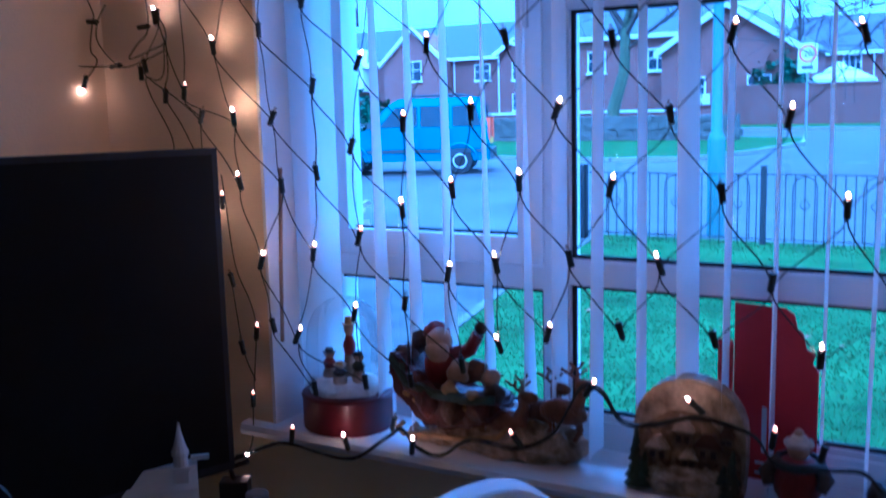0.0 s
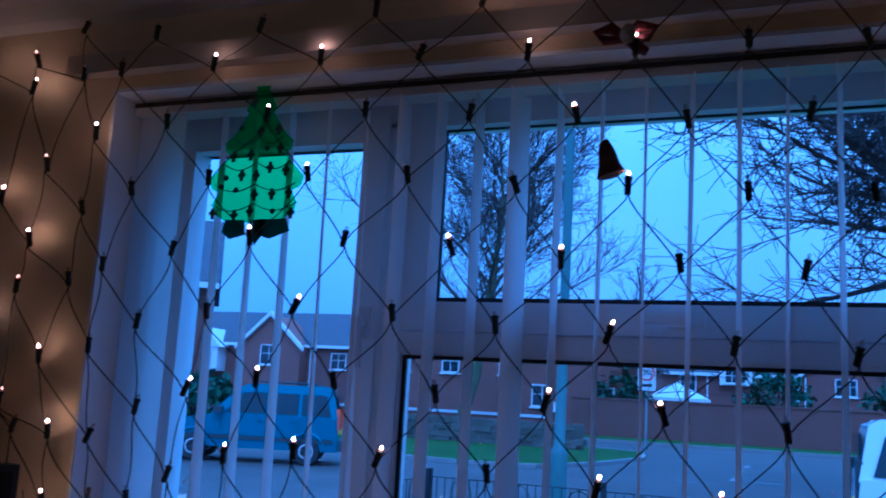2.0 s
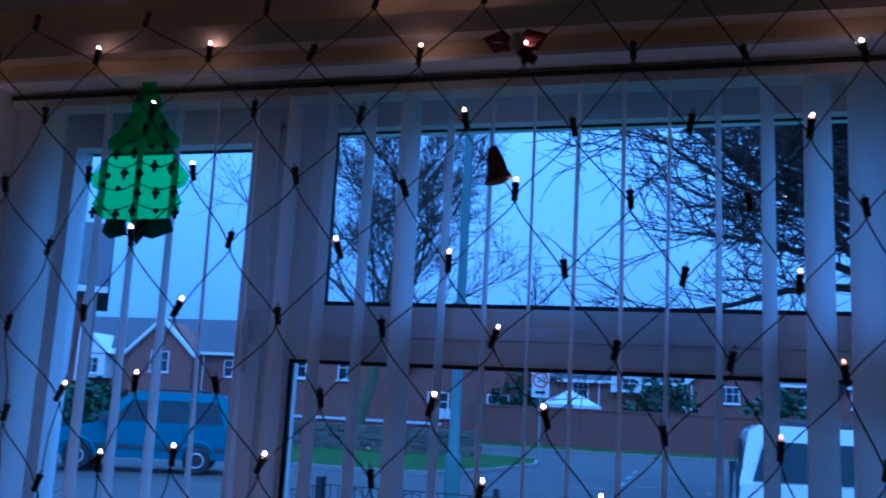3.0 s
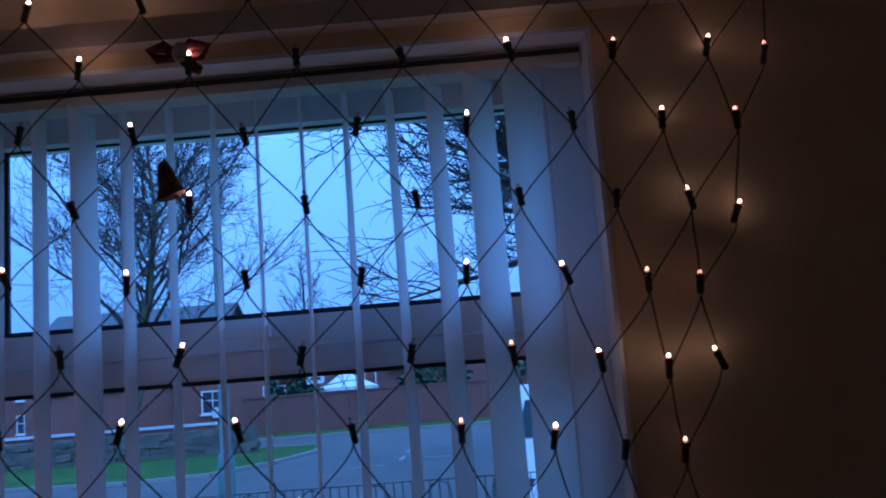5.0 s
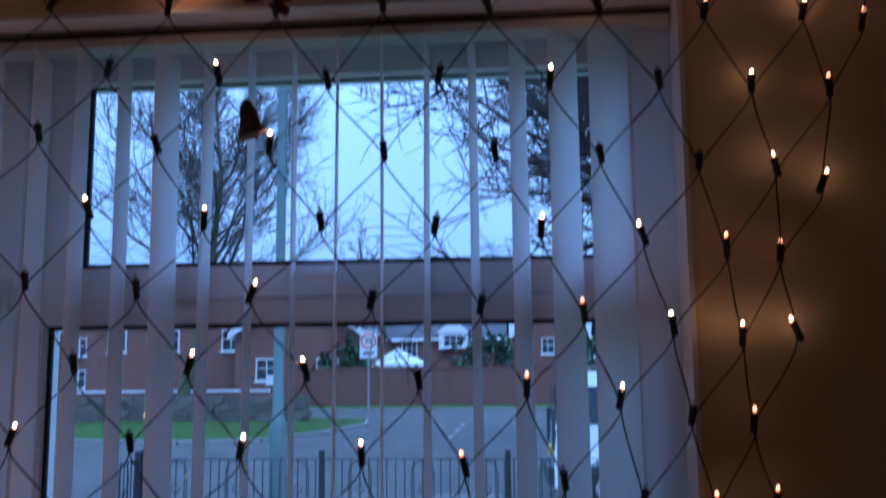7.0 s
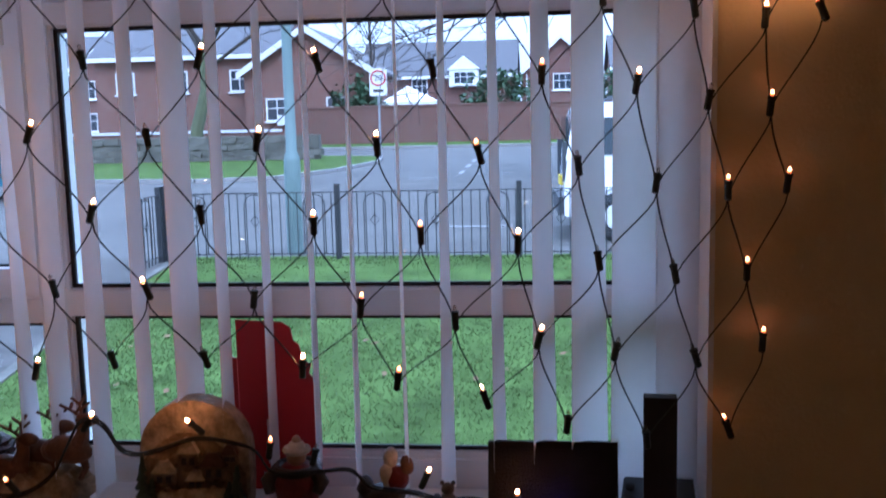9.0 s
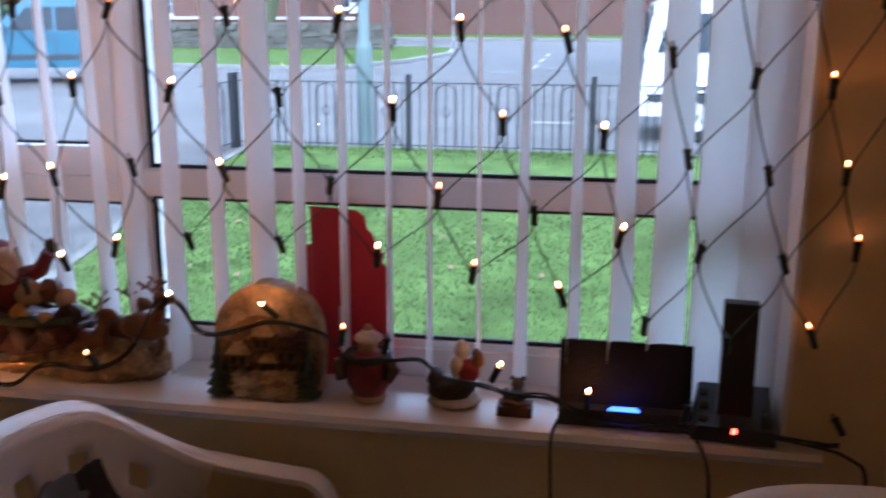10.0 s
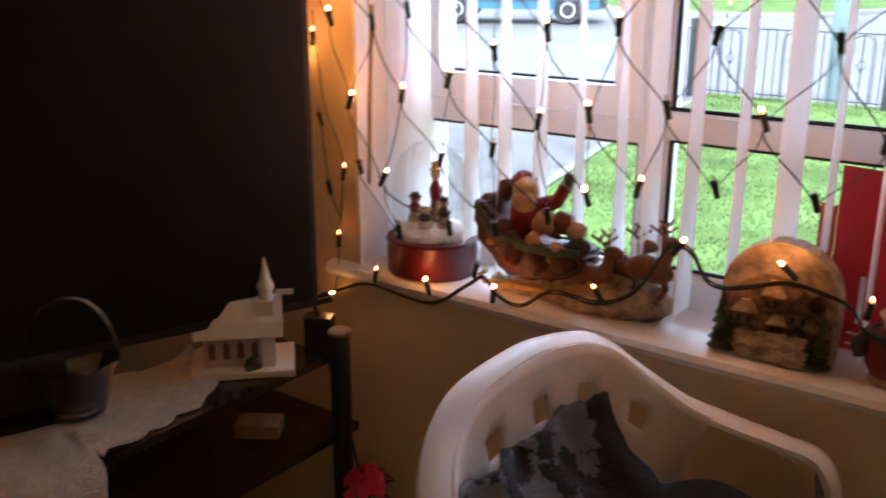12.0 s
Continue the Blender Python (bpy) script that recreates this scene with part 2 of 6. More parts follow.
# ---- the room ----
FLOOR, CEIL = 0.10, 2.42
WALL_Y, GLASS_Y = 1.42, 1.60
XL, XR, ZS, ZT = -1.02, 0.675, 0.845, 2.185      # the window's opening
ROOM_L, ROOM_R, ROOM_B = -1.46, 1.55, -1.5
solid("floor", mat("brown_carpet", (0.28, 0.21, 0.16), 0.95, vary=0.2, scale=30, bump=0.5, bscale=300), [(ROOM_L - 0.2, ROOM_R + 0.2, ROOM_B - 0.2, 1.78, FLOOR - 0.1, FLOOR)], "brown carpeted floor of the living room", "floor")
solid("ceiling", M_CEIL, [(ROOM_L - 0.2, ROOM_R + 0.2, ROOM_B - 0.2, 1.78, CEIL, CEIL + 0.1)], "white textured ceiling above the window", "ceiling")
solid("wall_north", M_WALL, [(ROOM_L, XL, WALL_Y, 1.72, FLOOR, CEIL), (XR, ROOM_R, WALL_Y, 1.72, FLOOR, CEIL),
      (XL, XR, WALL_Y, 1.72, FLOOR, ZS), (XL, XR, WALL_Y, 1.72, ZT, CEIL)], "cream painted wall around the window opening", "wall")
solid("wall_west", M_WALL, [(ROOM_L - 0.15, ROOM_L, ROOM_B, 1.72, FLOOR, CEIL)], "plain cream painted wall behind the television", "wall")
# the east and south walls are unseen, set close to bounce light back
solid("wall_east", M_WALL, [(ROOM_R, ROOM_R + 0.15, ROOM_B, 1.72, FLOOR, CEIL)], "plain cream side wall, unseen, set close for bounce light", "wall")
solid("wall_south", M_WALL, [(ROOM_L - 0.15, ROOM_R + 0.15, ROOM_B - 0.15, ROOM_B, FLOOR, CEIL)], "plain cream wall behind the camera, unseen, set close for bounce light", "wall")

# coving along the top of the window wall
bm = B()
prism(bm, [(WALL_Y, CEIL), (WALL_Y - 0.09, CEIL), (WALL_Y - 0.075, CEIL - 0.018), (WALL_Y - 0.04, CEIL - 0.04), (WALL_Y - 0.018, CEIL - 0.075), (WALL_Y, CEIL - 0.09)], 0, ROOM_R - ROOM_L)
cov = part("trim", bm, M_CEIL)
cov.matrix_world = Matrix(((0, 1, 0, ROOM_L), (1, 0, 0, 0), (0, 0, 1, 0), (0, 0, 0, 1)))
tagged(cov, "moulded white coving between wall and ceiling", "coving", "", "structure")
for p in cov.data.polygons:
    p.use_smooth = False

# timber batten above the opening, from which the lights hang
solid("curtain_batten", mat("cream_gloss_batten", (0.66, 0.56, 0.42), 0.35, vary=0.06), [(-1.12, 0.95, 1.385, WALL_Y, 2.212, 2.252)], "cream painted curtain batten fixed above the window", "batten", "", 0.003)
# reveal lining, white, round the opening
solid("trim_reveal", M_UPVC, [(XL, XL + 0.008, WALL_Y - 0.003, 1.585, ZS, ZT), (XR - 0.008, XR, WALL_Y - 0.003, 1.585, ZS, ZT), (XL + 0.008, XR - 0.008, WALL_Y - 0.003, 1.585, ZT - 0.008, ZT)],
      "white lining of the window reveal", "reveal")

# ---- the window ----
win = thing("window_1", "white plastic casement window with five panes", "window", kind="structure")


def frame_ring(name, x0, x1, z0, z1, w, y0, y1, label="", bevel=0.006, parent=None):
    """A rectangular frame of bars, mitre-free, one mesh."""
    bm = B()
    bx(bm, x0, x0 + w, y0, y1, z0, z1)
    bx(bm, x1 - w, x1, y0, y1, z0, z1)
    bx(bm, x0 + w, x1 - w, y0 + 0.001, y1, z0, z0 + w)
    bx(bm, x0 + w, x1 - w, y0 + 0.001, y1, z1 - w, z1)
    return part(name, bm, M_UPVC, parent or win, label, bevel=bevel)


def gasket_ring(x0, x1, z0, z1, y, parent, w=0.007):
    bm = B()
    bx(bm, x0 - 0.002, x0 + w, y - 0.004, y + 0.004, z0, z1)
    bx(bm, x1 - w, x1 + 0.002, y - 0.004, y + 0.004, z0, z1)
    bx(bm, x0 + w, x1 - w, y - 0.0038, y + 0.0038, z0 - 0.002, z0 + w)
    bx(bm, x0 + w, x1 - w, y - 0.0038, y + 0.0038, z1 - w, z1 + 0.002)
    return part("gasket", bm, M_GASKET, parent, "black rubber gasket")


def pane(x0, x1, z0, z1, y, parent):
    bm = B()
    v = [bm.verts.new(p) for p in ((x0, y, z0), (x1, y, z0), (x1, y, z1), (x0, y, z1))]
    bm.faces.new(v)
    ob = part("pane", bm, M_GLASS, parent)
    ob.visible_shadow = False
    return ob


FX0, FX1, FZ0, FZ1 = XL + 0.008, XR - 0.008, 0.862, ZT - 0.008
PX = [-0.988, -0.512, -0.42, 0.605]
frame_ring("window_frame", FX0, FX1, FZ0, FZ1, 0.058, 1.575, 1.645, "white plastic outer frame")
bm = B()
bx(bm, -0.472, -0.425, 1.576, 1.645, FZ0 + 0.05, FZ1 - 0.05)
part("mullion", bm, M_UPVC, win, bevel=0.006)
bm = B()
bx(bm, -0.425, FX1 - 0.05, 1.577, 1.645, 1.685, 1.722)
part("transom", bm, M_UPVC, win, bevel=0.006)
bm = B()
bx(bm, -0.425, FX1 - 0.05, 1.577, 1.645, 1.178, 1.222)
part("transom", bm, M_UPVC, win, bevel=0.006)
bm = B()
bx(bm, FX0 + 0.05, -0.472, 1.577, 1.645, 1.165, 1.208)
part("transom", bm, M_UPVC, win, bevel=0.006)
# beads round the fixed panes
for x0, x1, z0, z1 in ((-0.42, 0.605, 1.225, 1.680), (-0.42, 0.605, 0.932, 1.175), (-0.988, -0.475, 0.932, 1.162)):
    frame_ring("glazing_bead", x0 - 0.022, x1 + 0.022, z0 - 0.022, z1 + 0.022, 0.022, 1.583, 1.61, bevel=0.005)
    gasket_ring(x0, x1, z0, z1, 1.598, win)
    pane(x0, x1, z0, z1, GLASS_Y, win)
# opening sashes
sash = frame_ring("sash", -0.968, -0.468, 1.212, 2.142, 0.052, 1.566, 1.62, "white side-hung opening sash")
gasket_ring(-0.925, -0.512, 1.262, 2.100, 1.598, sash)
pane(-0.925, -0.512, 1.262, 2.100, GLASS_Y, sash)
bm = B()
bx(bm, -0.925, -0.512, 1.606, 1.63, 2.09, 2.135)
part("night_vent", bm, M_GASKET, sash, "dark trickle vent strip", bevel=0.003)
sash2 = frame_ring("sash", -0.418, 0.622, 1.724, 2.168, 0.054, 1.566, 1.62, "white top-hung opening sash")
gasket_ring(-0.362, 0.568, 1.782, 2.118, 1.598, sash2)
pane(-0.362, 0.568, 1.782, 2.118, GLASS_Y, sash2)
# handles
for cx, cz, ang in ((-0.49, 1.735, 0), (0.105, 1.752, 90)):
    bm = B()
    bx(bm, -0.012, 0.012, -0.010, 0, -0.03, 0.03)
    bx(bm, -0.008, 0.008, -0.026, -0.008, -0.008, 0.008)
    bx(bm, -0.009, 0.009, -0.034, -0.024, -0.085, 0.010)
    h = part("handle", bm, M_UPVC if ang == 90 else M_RAIL, sash if ang == 0 else sash2, "white window handle", bevel=0.003)
    h.matrix_local = pose(cx, 1.566, cz, 0, ang, 0)
# sill
bm = B()
prism(bm, [(1.575, 0.835), (1.575, 0.868), (1.405, 0.866), (1.395, 0.862), (1.390, 0.852), (1.395, 0.840), (1.41, 0.835)], -1.09, 0.725)
sill = part("window_sill", bm, M_SILL, None, "", smooth=True)
sill.matrix_world = Matrix(((0, 1, 0, 0), (1, 0, 0, 0), (0, 0, 1, 0), (0, 0, 0, 1)))
tagged(sill, "white painted window sill with a rounded edge", "window sill", "", "structure")

# ---- vertical blind ----
blind = thing("vertical_blind", "white fabric vertical blind with open slats", "blind")
bm = B()
bx(bm, XL + 0.012, XR - 0.012, 1.475, 1.525, ZT - 0.038, ZT - 0.010)
part("headrail", bm, M_RAIL, blind, bevel=0.003)
bm = B()
bx(bm, XL + 0.012, XR - 0.012, 1.470, 1.4745, ZT - 0.022, ZT - 0.014)
part("rail_slot", bm, M_GASKET, blind, "dark slot of the rail")


def slat_mesh(w, z0, z1, lean, twist):
    """A hanging strip with a slightly curved section; twist turns its lower end."""
    bm = B()
    rows = []
    for k in range(13):
        f = k / 12
        a = twist * f * f
        row = []
        for i in range(7):
            s = (i / 6 - 0.5) * w
            c = 0.005 * (1 - (2 * i / 6 - 1) ** 2)
            row.append(bm.verts.new((s * math.cos(a) - c * math.sin(a), s * math.sin(a) + c * math.cos(a) - lean * f, z1 + (z0 - z1) * f)))
        rows.append(row)
    for a, b in zip(rows, rows[1:]):
        for i in range(6):
            bm.faces.new((a[i], a[i + 1], b[i + 1], b[i]))
    return mesh_of("slat", bm, M_SLAT, True)


rs = random.Random(4)
SLATS = [-0.998, -0.970, -0.930, -0.800, -0.722, -0.643, -0.560] + [-0.477 + 0.0745 * k for k in range(15)] + [0.645]
for x in SLATS:
    turn, twist, lean = 99 + rs.uniform(-2.5, 2.5), rs.uniform(-7, 7), rs.uniform(-0.008, 0.008)
    if abs(x + 0.179) < 0.02:
        turn, twist = 84, -4
    if x > 0.2:
        turn, twist = 95 - 38 * ((x - 0.19) / 0.3) ** 1.8 + rs.uniform(-2, 2), -9 + rs.uniform(-3, 3)
    if x < -0.42:
        turn, twist, lean = 117 + rs.uniform(-3, 3), -20 + rs.uniform(-5, 5), 0.012
    if x < -0.86:
        turn, twist, lean = 158 + rs.uniform(-8, 12), -6, 0.01
    share("slat", slat_mesh(0.089, 0.885, ZT - 0.038, lean, radians(twist)), blind, pose(x, 1.50, 0, 0, 0, turn))
bm = B()
tube(bm, [(-0.975, 1.425, 1.40), (-0.99, 1.43, 1.2), (-1.0, 1.435, 1.04)], 0.004, 6)
part("control_wand", bm, mat("brown_wand", (0.25, 0.17, 0.10), 0.4), blind, "thin brown control wand", smooth=True)

# ---- net of fairy lights ----
CX = (0.023, -0.039, 0.017, 0.005, -0.075, 0.005, 0.057, -0.01, 0.899, 0.005, -0.083, -0.009, -0.054, -0.029, 0.041, -0.092, -0.057, 0.066, 0.049, -0.042, 0.05, -0.109, -0.316, 0.039, 0.053, 0.009, 0.011, 0.218, 0.017, -0.097, 0.008, 0.136, 0.028, 0.001, -0.083, -0.012)
CZ = (1.708, -0.558, 0.001, -0.03, -0.006, 0.001, -0.005, 0.034, -0.051, 0.013, -0.045, -0.03, 0.039, -0.009, 0.026, 0.032, -0.083, -0.079, 0.052, -0.008, -0.027, -0.04, -0.007, 0.111, 0.032, -0.073, -0.102, -0.011, 0.07, -0.012, 0.083, 0.015, -0.036, 0.036, 0.023, -0.026)
POW = [(p, q) for p in range(8) for q in range(8 - p)]


def bend(j, u):
    a, b = (u - 2) / 5, (j - 5) / 5
    w = [a ** p * b ** q for p, q in POW]
    return sum(c * k for c, k in zip(CX, w)), sum(c * k for c, k in zip(CZ, w))


rn = random.Random(11)
UMAX = [7.5, 8, 7.5, 8, 7.5, 8, 7.5, 8, 7.5, 8, 7.5]


def node(j, u):
    """The place of the net's knot in row j and column u."""
    lo = -3.5 if j in (0, 2) or j > 9 else -4
    if j > 10:
        return node(10, min(u, -5.0)) + Vector((-0.16, 0, -0.09 * (j - 10)))
    uc = min(max(u, lo), 7.5)
    x, z = bend(j, uc)
    if u < lo:
        x += (u - lo) * 0.115
        z += (u - lo) * (0.03 if j > 3 else 0.045)
    if u > 7.5:
        x += (u - 7.5) * 0.09 - (0.02 if j < 4 else 0)
        z += (u - 7.5) * 0.02 - (0.034 if j < 4 else 0)
    if j == 0 and u > -1:
        z += 0.018
    return Vector((x, 1.362, z))


net = thing("net_lights", "net of warm white fairy lights on dark green cable", "fairy lights")
KNOTS = {}
for j in range(0, 11):
    u = -8.0 + (0.5 if j % 2 == 0 else 0.0)
    while u <= (UMAX[j] if j < 11 else -4.5):
        if u < (-6 if j > 7 else -7 if j > 3 else -5.5):
            u += 1.0
            continue
        p = node(j, u)
        r = 0.004 if u >= -4 else 0.03 if u > -6 else 0.055
        p += Vector((rn.uniform(-r, r), rn.uniform(-0.012, 0.012), rn.uniform(-r, r)))
        if p.x < XL - 0.005 or p.x > XR - 0.02:
            p.y = 1.375 + rn.uniform(0, 0.012)
        if j == 0:
            p.y = 1.365
        if p.x < ROOM_L + 0.015:
            p.x, p.y = ROOM_L + 0.015, p.y - 0.85 * (ROOM_L + 0.015 - p.x)
        KNOTS[(j, u)] = p
        u += 1.0


def strand(bm, a, b, r, droop):
    d = abs(a.z - b.z) * droop
    ta, tb = Vector((0, 0, -d)), Vector((0, 0, -d))
    pts = []
    for k in range(9):
        t = k / 8
        h = (2 * t ** 3 - 3 * t ** 2 + 1, t ** 3 - 2 * t ** 2 + t, -2 * t ** 3 + 3 * t ** 2, t ** 3 - t ** 2)
        pts.append(a * h[0] + ta * h[1] + b * h[2] + tb * h[3] + Vector((0, 0.004 * math.sin(7 * t + a.x * 40), 0)))
    tube(bm, pts, r, 5, False)


bm = B()
for (j, u), p in KNOTS.items():
    low = p - Vector((0, 0, 0.014))
    for du in (-0.5, 0.5):
        q = KNOTS.get((j + 1, u + du))
        if q:
            strand(bm, low, q - Vector((0, 0, 0.012)), 0.0013 if du > 0 else 0.0011, 0.3 + 0.09 * j * (0.6 + 0.4 * rn.random()))
part("cable_net", bm, M_WIRE, net, smooth=True)
bm = B()
lathe(bm, [(0.0028, -0.016), (0.0052, -0.014), (0.0052, 0.008), (0.0062, 0.009), (0.0062, 0.013), (0.004, 0.014)], 8)
HOLDER = mesh_of("bulb_holder", bm, M_HOLDER, True)
BULBS = []
for m_ in (M_BULB_ON, M_BULB_LOW, M_BULB_OFF, M_BULB_WALL, M_BULB_FULL):
    bm = B()
    lathe(bm, [(0.0028, 0.0), (0.0027, 0.003), (0.0026, 0.0035), (0.0026, 0.0062), (0.0018, 0.0080), (0.0005, 0.0090)], 8)
    me = mesh_of("bulb", bm, m_, True)
    if m_ is not M_BULB_OFF:
        me.materials.append(M_BULB_COLLAR)
        for f in me.polygons:
            f.material_index = int(f.center.z < 0.0032)
    BULBS.append(me)
# 1: lit, 2: faint, 0: out, knot by knot from the top row down
GLOWING = ("120000110001001101101100110012101001001000100010010000"
           "000200010110011020210001001002100010011001102102110001"
           "11011200221121111012100201101101020100200001100121002")
for state, p in zip(GLOWING, KNOTS.values()):
    k = {"1": 0, "2": 1, "0": 2}[state]
    if p.x > 0.685:
        k = 0 if (p.x < 0.86 and p.z > 1.6 and abs(p.x - 0.700) > 0.022 and abs(p.z - 1.757) > 0.03) or (p.z > 2.2 and p.x < 0.9) else 1
    if k == 0 and p.x > 0.68:
        k = 4
    if k == 0 and p.x < -0.95:
        k = 3
    h = share("bulb_holder", HOLDER, net, Matrix.Translation(p) @ pose(0, 0, 0, rn.uniform(-14, 14), rn.uniform(-16, 22), rn.uniform(0, 360)))
    share("bulb", BULBS[k], h, pose(0, 0, 0.0135))

# loose end of the net, gathered on the wall beside the window
TANGLE = [[(-1.47, 1.76), (-1.445, 1.73), (-1.453, 1.715), (-1.478, 1.655), (-1.462, 1.63), (-1.489, 1.592)], [(-1.422, 1.75), (-1.44, 1.715), (-1.437, 1.67), (-1.383, 1.618), (-1.33, 1.622), (-1.25, 1.645)],
          [(-1.52, 1.618), (-1.45, 1.619), (-1.383, 1.618)], [(-1.30, 1.80), (-1.297, 1.695), (-1.33, 1.66), (-1.345, 1.63), (-1.28, 1.645), (-1.246, 1.66), (-1.25, 1.69), (-1.26, 1.712)],
          [(-1.101, 1.387), (-1.103, 1.332), (-1.09, 1.20), (-1.047, 1.124), (-1.029, 1.065), (-1.048, 0.92), (-1.064, 0.835), (-1.09, 0.775)], [(-1.09, 1.19), (-1.07, 1.031), (-1.048, 0.96)],
          [(-1.244, 1.66), (-1.243, 1.60), (-1.27, 1.583), (-1.313, 1.59), (-1.30, 1.55), (-1.236, 1.462), (-1.235, 1.40)], [(-1.247, 1.67), (-1.235, 1.60), (-1.245, 1.55), (-1.21, 1.49), (-1.188, 1.44)]]


def turn_corner(p):
    """Cable past the corner of the room lies on the side wall."""
    if p.x < ROOM_L + 0.015:
        p.y -= 0.85 * (ROOM_L + 0.015 - p.x)
        p.x = ROOM_L + 0.015
    return p


bm = B()
for i, pts in enumerate(TANGLE):
    pts = [turn_corner(Vector((x, 1.396 + 0.008 * math.sin(5 * k + i), z))) for k, (x, z) in enumerate(pts)]
    soft_line = []
    for a, b, c, d in zip([pts[0]] + pts[:-2], pts[:-1], pts[1:], pts[2:] + [pts[-1]]):
        for k in range(5):
            t = k / 5
            soft_line.append(0.5 * (2 * b + (c - a) * t + (2 * a - 5 * b + 4 * c - d) * t * t + (3 * b - a - 3 * c + d) * t ** 3))
    tube(bm, soft_line + [pts[-1]], 0.0014, 5)
part("loose_cable", bm, M_WIRE, net, "tangled loose end of the cable", smooth=True)
for x, z, ang, k in ((-1.453, 1.714, 95, 2), (-1.489, 1.585, 205, 0), (-1.39, 1.618, 85, 2), (-1.297, 1.694, 88, 2), (-1.262, 1.712, -8, 0), (-1.313, 1.60, 0, 2), (-1.245, 1.55, 5, 2), (-1.103, 1.332, 4, 1), (-1.088, 1.172, -20, 2), (-1.029, 1.065, 8, 1), (-1.07, 1.031, -15, 2), (-1.048, 0.92, 4, 1)):
    h = share("bulb_holder", HOLDER, net, Matrix.Translation(turn_corner(Vector((x, 1.39, z)))) @ pose(0, 0, 0, 0, ang, 0))
    share("bulb", BULBS[k], h, pose(0, 0, 0.0135))

# ---- outdoors ----
def gz(y):
    return -0.15 if y < 10 else -0.15 + 0.02 * (min(y, 90) - 10)


# one sheet of ground to the horizon
bm = B()
xs = [-900, -300, -100, -60, -30, -15, 0, 15, 30, 60, 100, 300, 900]
ys = [1.72, 4, 7, 10, 20, 30, 40, 60, 90, 150, 300, 900]
gv = [[bm.verts.new((x, y, gz(y))) for x in xs] for y in ys]
for a, b in zip(gv, gv[1:]):
    for i in range(len(xs) - 1):
        bm.faces.new((a[i], a[i + 1], b[i + 1], b[i]))
tagged(part("road", bm, M_TARMAC), "wet grey tarmac road and junction", "road", "", "structure")


def sheet(name, outline, lift, material, label, category, kerb=0.0):
    """A flat piece of ground with a raised edge."""
    bm = B()
    top = [bm.verts.new((x, y, gz(y) + lift)) for x, y in outline]
    bot = [bm.verts.new((x, y, gz(y) - 0.05)) for x, y in outline]
    bm.faces.new(top)
    for i in range(len(top)):
        k = (i + 1) % len(top)
        bm.faces.new((top[i], bot[i], bot[k], top[k]))
    ob = tagged(part(name, bm, material), label, category, "", "structure")
    if kerb:
        bm = B()
        for (x0, y0), (x1, y1) in zip(outline, outline[1:] + outline[:1]):
            d = Vector((x1 - x0, y1 - y0, 0))
            n = Vector((d.y, -d.x, 0)).normalized() * kerb
            q = [Vector((x0, y0, 0)), Vector((x1, y1, 0)), Vector((x1, y1, 0)) + n, Vector((x0, y0, 0)) + n]
            up = [bm.verts.new((v.x, v.y, gz(v.y) + lift + 0.008)) for v in q]
            dn = [bm.verts.new((v.x, v.y, gz(v.y) - 0.04)) for v in q]
            bm.faces.new(up)
            for i in range(4):
                k = (i + 1) % 4
                bm.faces.new((up[i], dn[i], dn[k], up[k]))
        tagged(part("kerb", bm, M_KERB), "pale concrete kerb along the grass", "kerb", "", "structure")
    return ob


sheet("ground_lawn", [(-2.22, 1.73), (14, 1.73), (14, 11.35), (-4.1, 11.35), (-3.6, 7.7)], 0.03, M_GRASS, "bright green front lawn", "lawn")
sheet("path", [(-12, 1.73), (-2.30, 1.73), (-3.68, 7.7), (-4.18, 11.35), (-12, 11.35)], 0.02, M_PATH, "grey concrete path beside the lawn", "path")
island = [(-20, 24.6), (-13, 24.2), (-8.5, 23.4), (-6.6, 24.0), (-5.6, 26.5), (-5.0, 30.0), (-5.4, 32.8), (-7.5, 33.6), (-20, 34.2)]
sheet("verge", island, 0.10, M_GRASS, "grass verge at the road junction", "verge", 0.12)
sheet("verge_far", [(-40, 39.9), (30, 39.7), (30, 44), (-40, 44)], 0.12, M_GRASS, "long grass verge before the brick wall", "verge", 0.13)

sheet("path_edging", [(-2.302, 1.73), (-2.218, 1.73), (-3.598, 7.7), (-4.098, 11.35), (-4.182, 11.35), (-3.682, 7.7)], 0.045, M_STONE, "dark weathered edging stone along the path", "edging")
# worn white paint at the junction
for k, (x, y) in enumerate(((-1.86, 25.4), (-1.89, 28.0), (-1.92, 30.6), (-1.05, 25.0), (-2.6, 23.6), (-0.6, 14.2))):
    sheet("road_marking", [(x - 0.06, y - 0.6), (x + 0.06, y - 0.6), (x + 0.06, y + 0.6), (x - 0.06, y + 0.6)] if k < 3 else [(x - 0.5, y - 0.07), (x + 0.5, y - 0.07), (x + 0.5, y + 0.07), (x - 0.5, y + 0.07)], 0.006, M_KERB, "worn white paint line on the tarmac", "road marking")

# grass blades on the lawn
rg = random.Random(3)
gvs, gfs = [], []
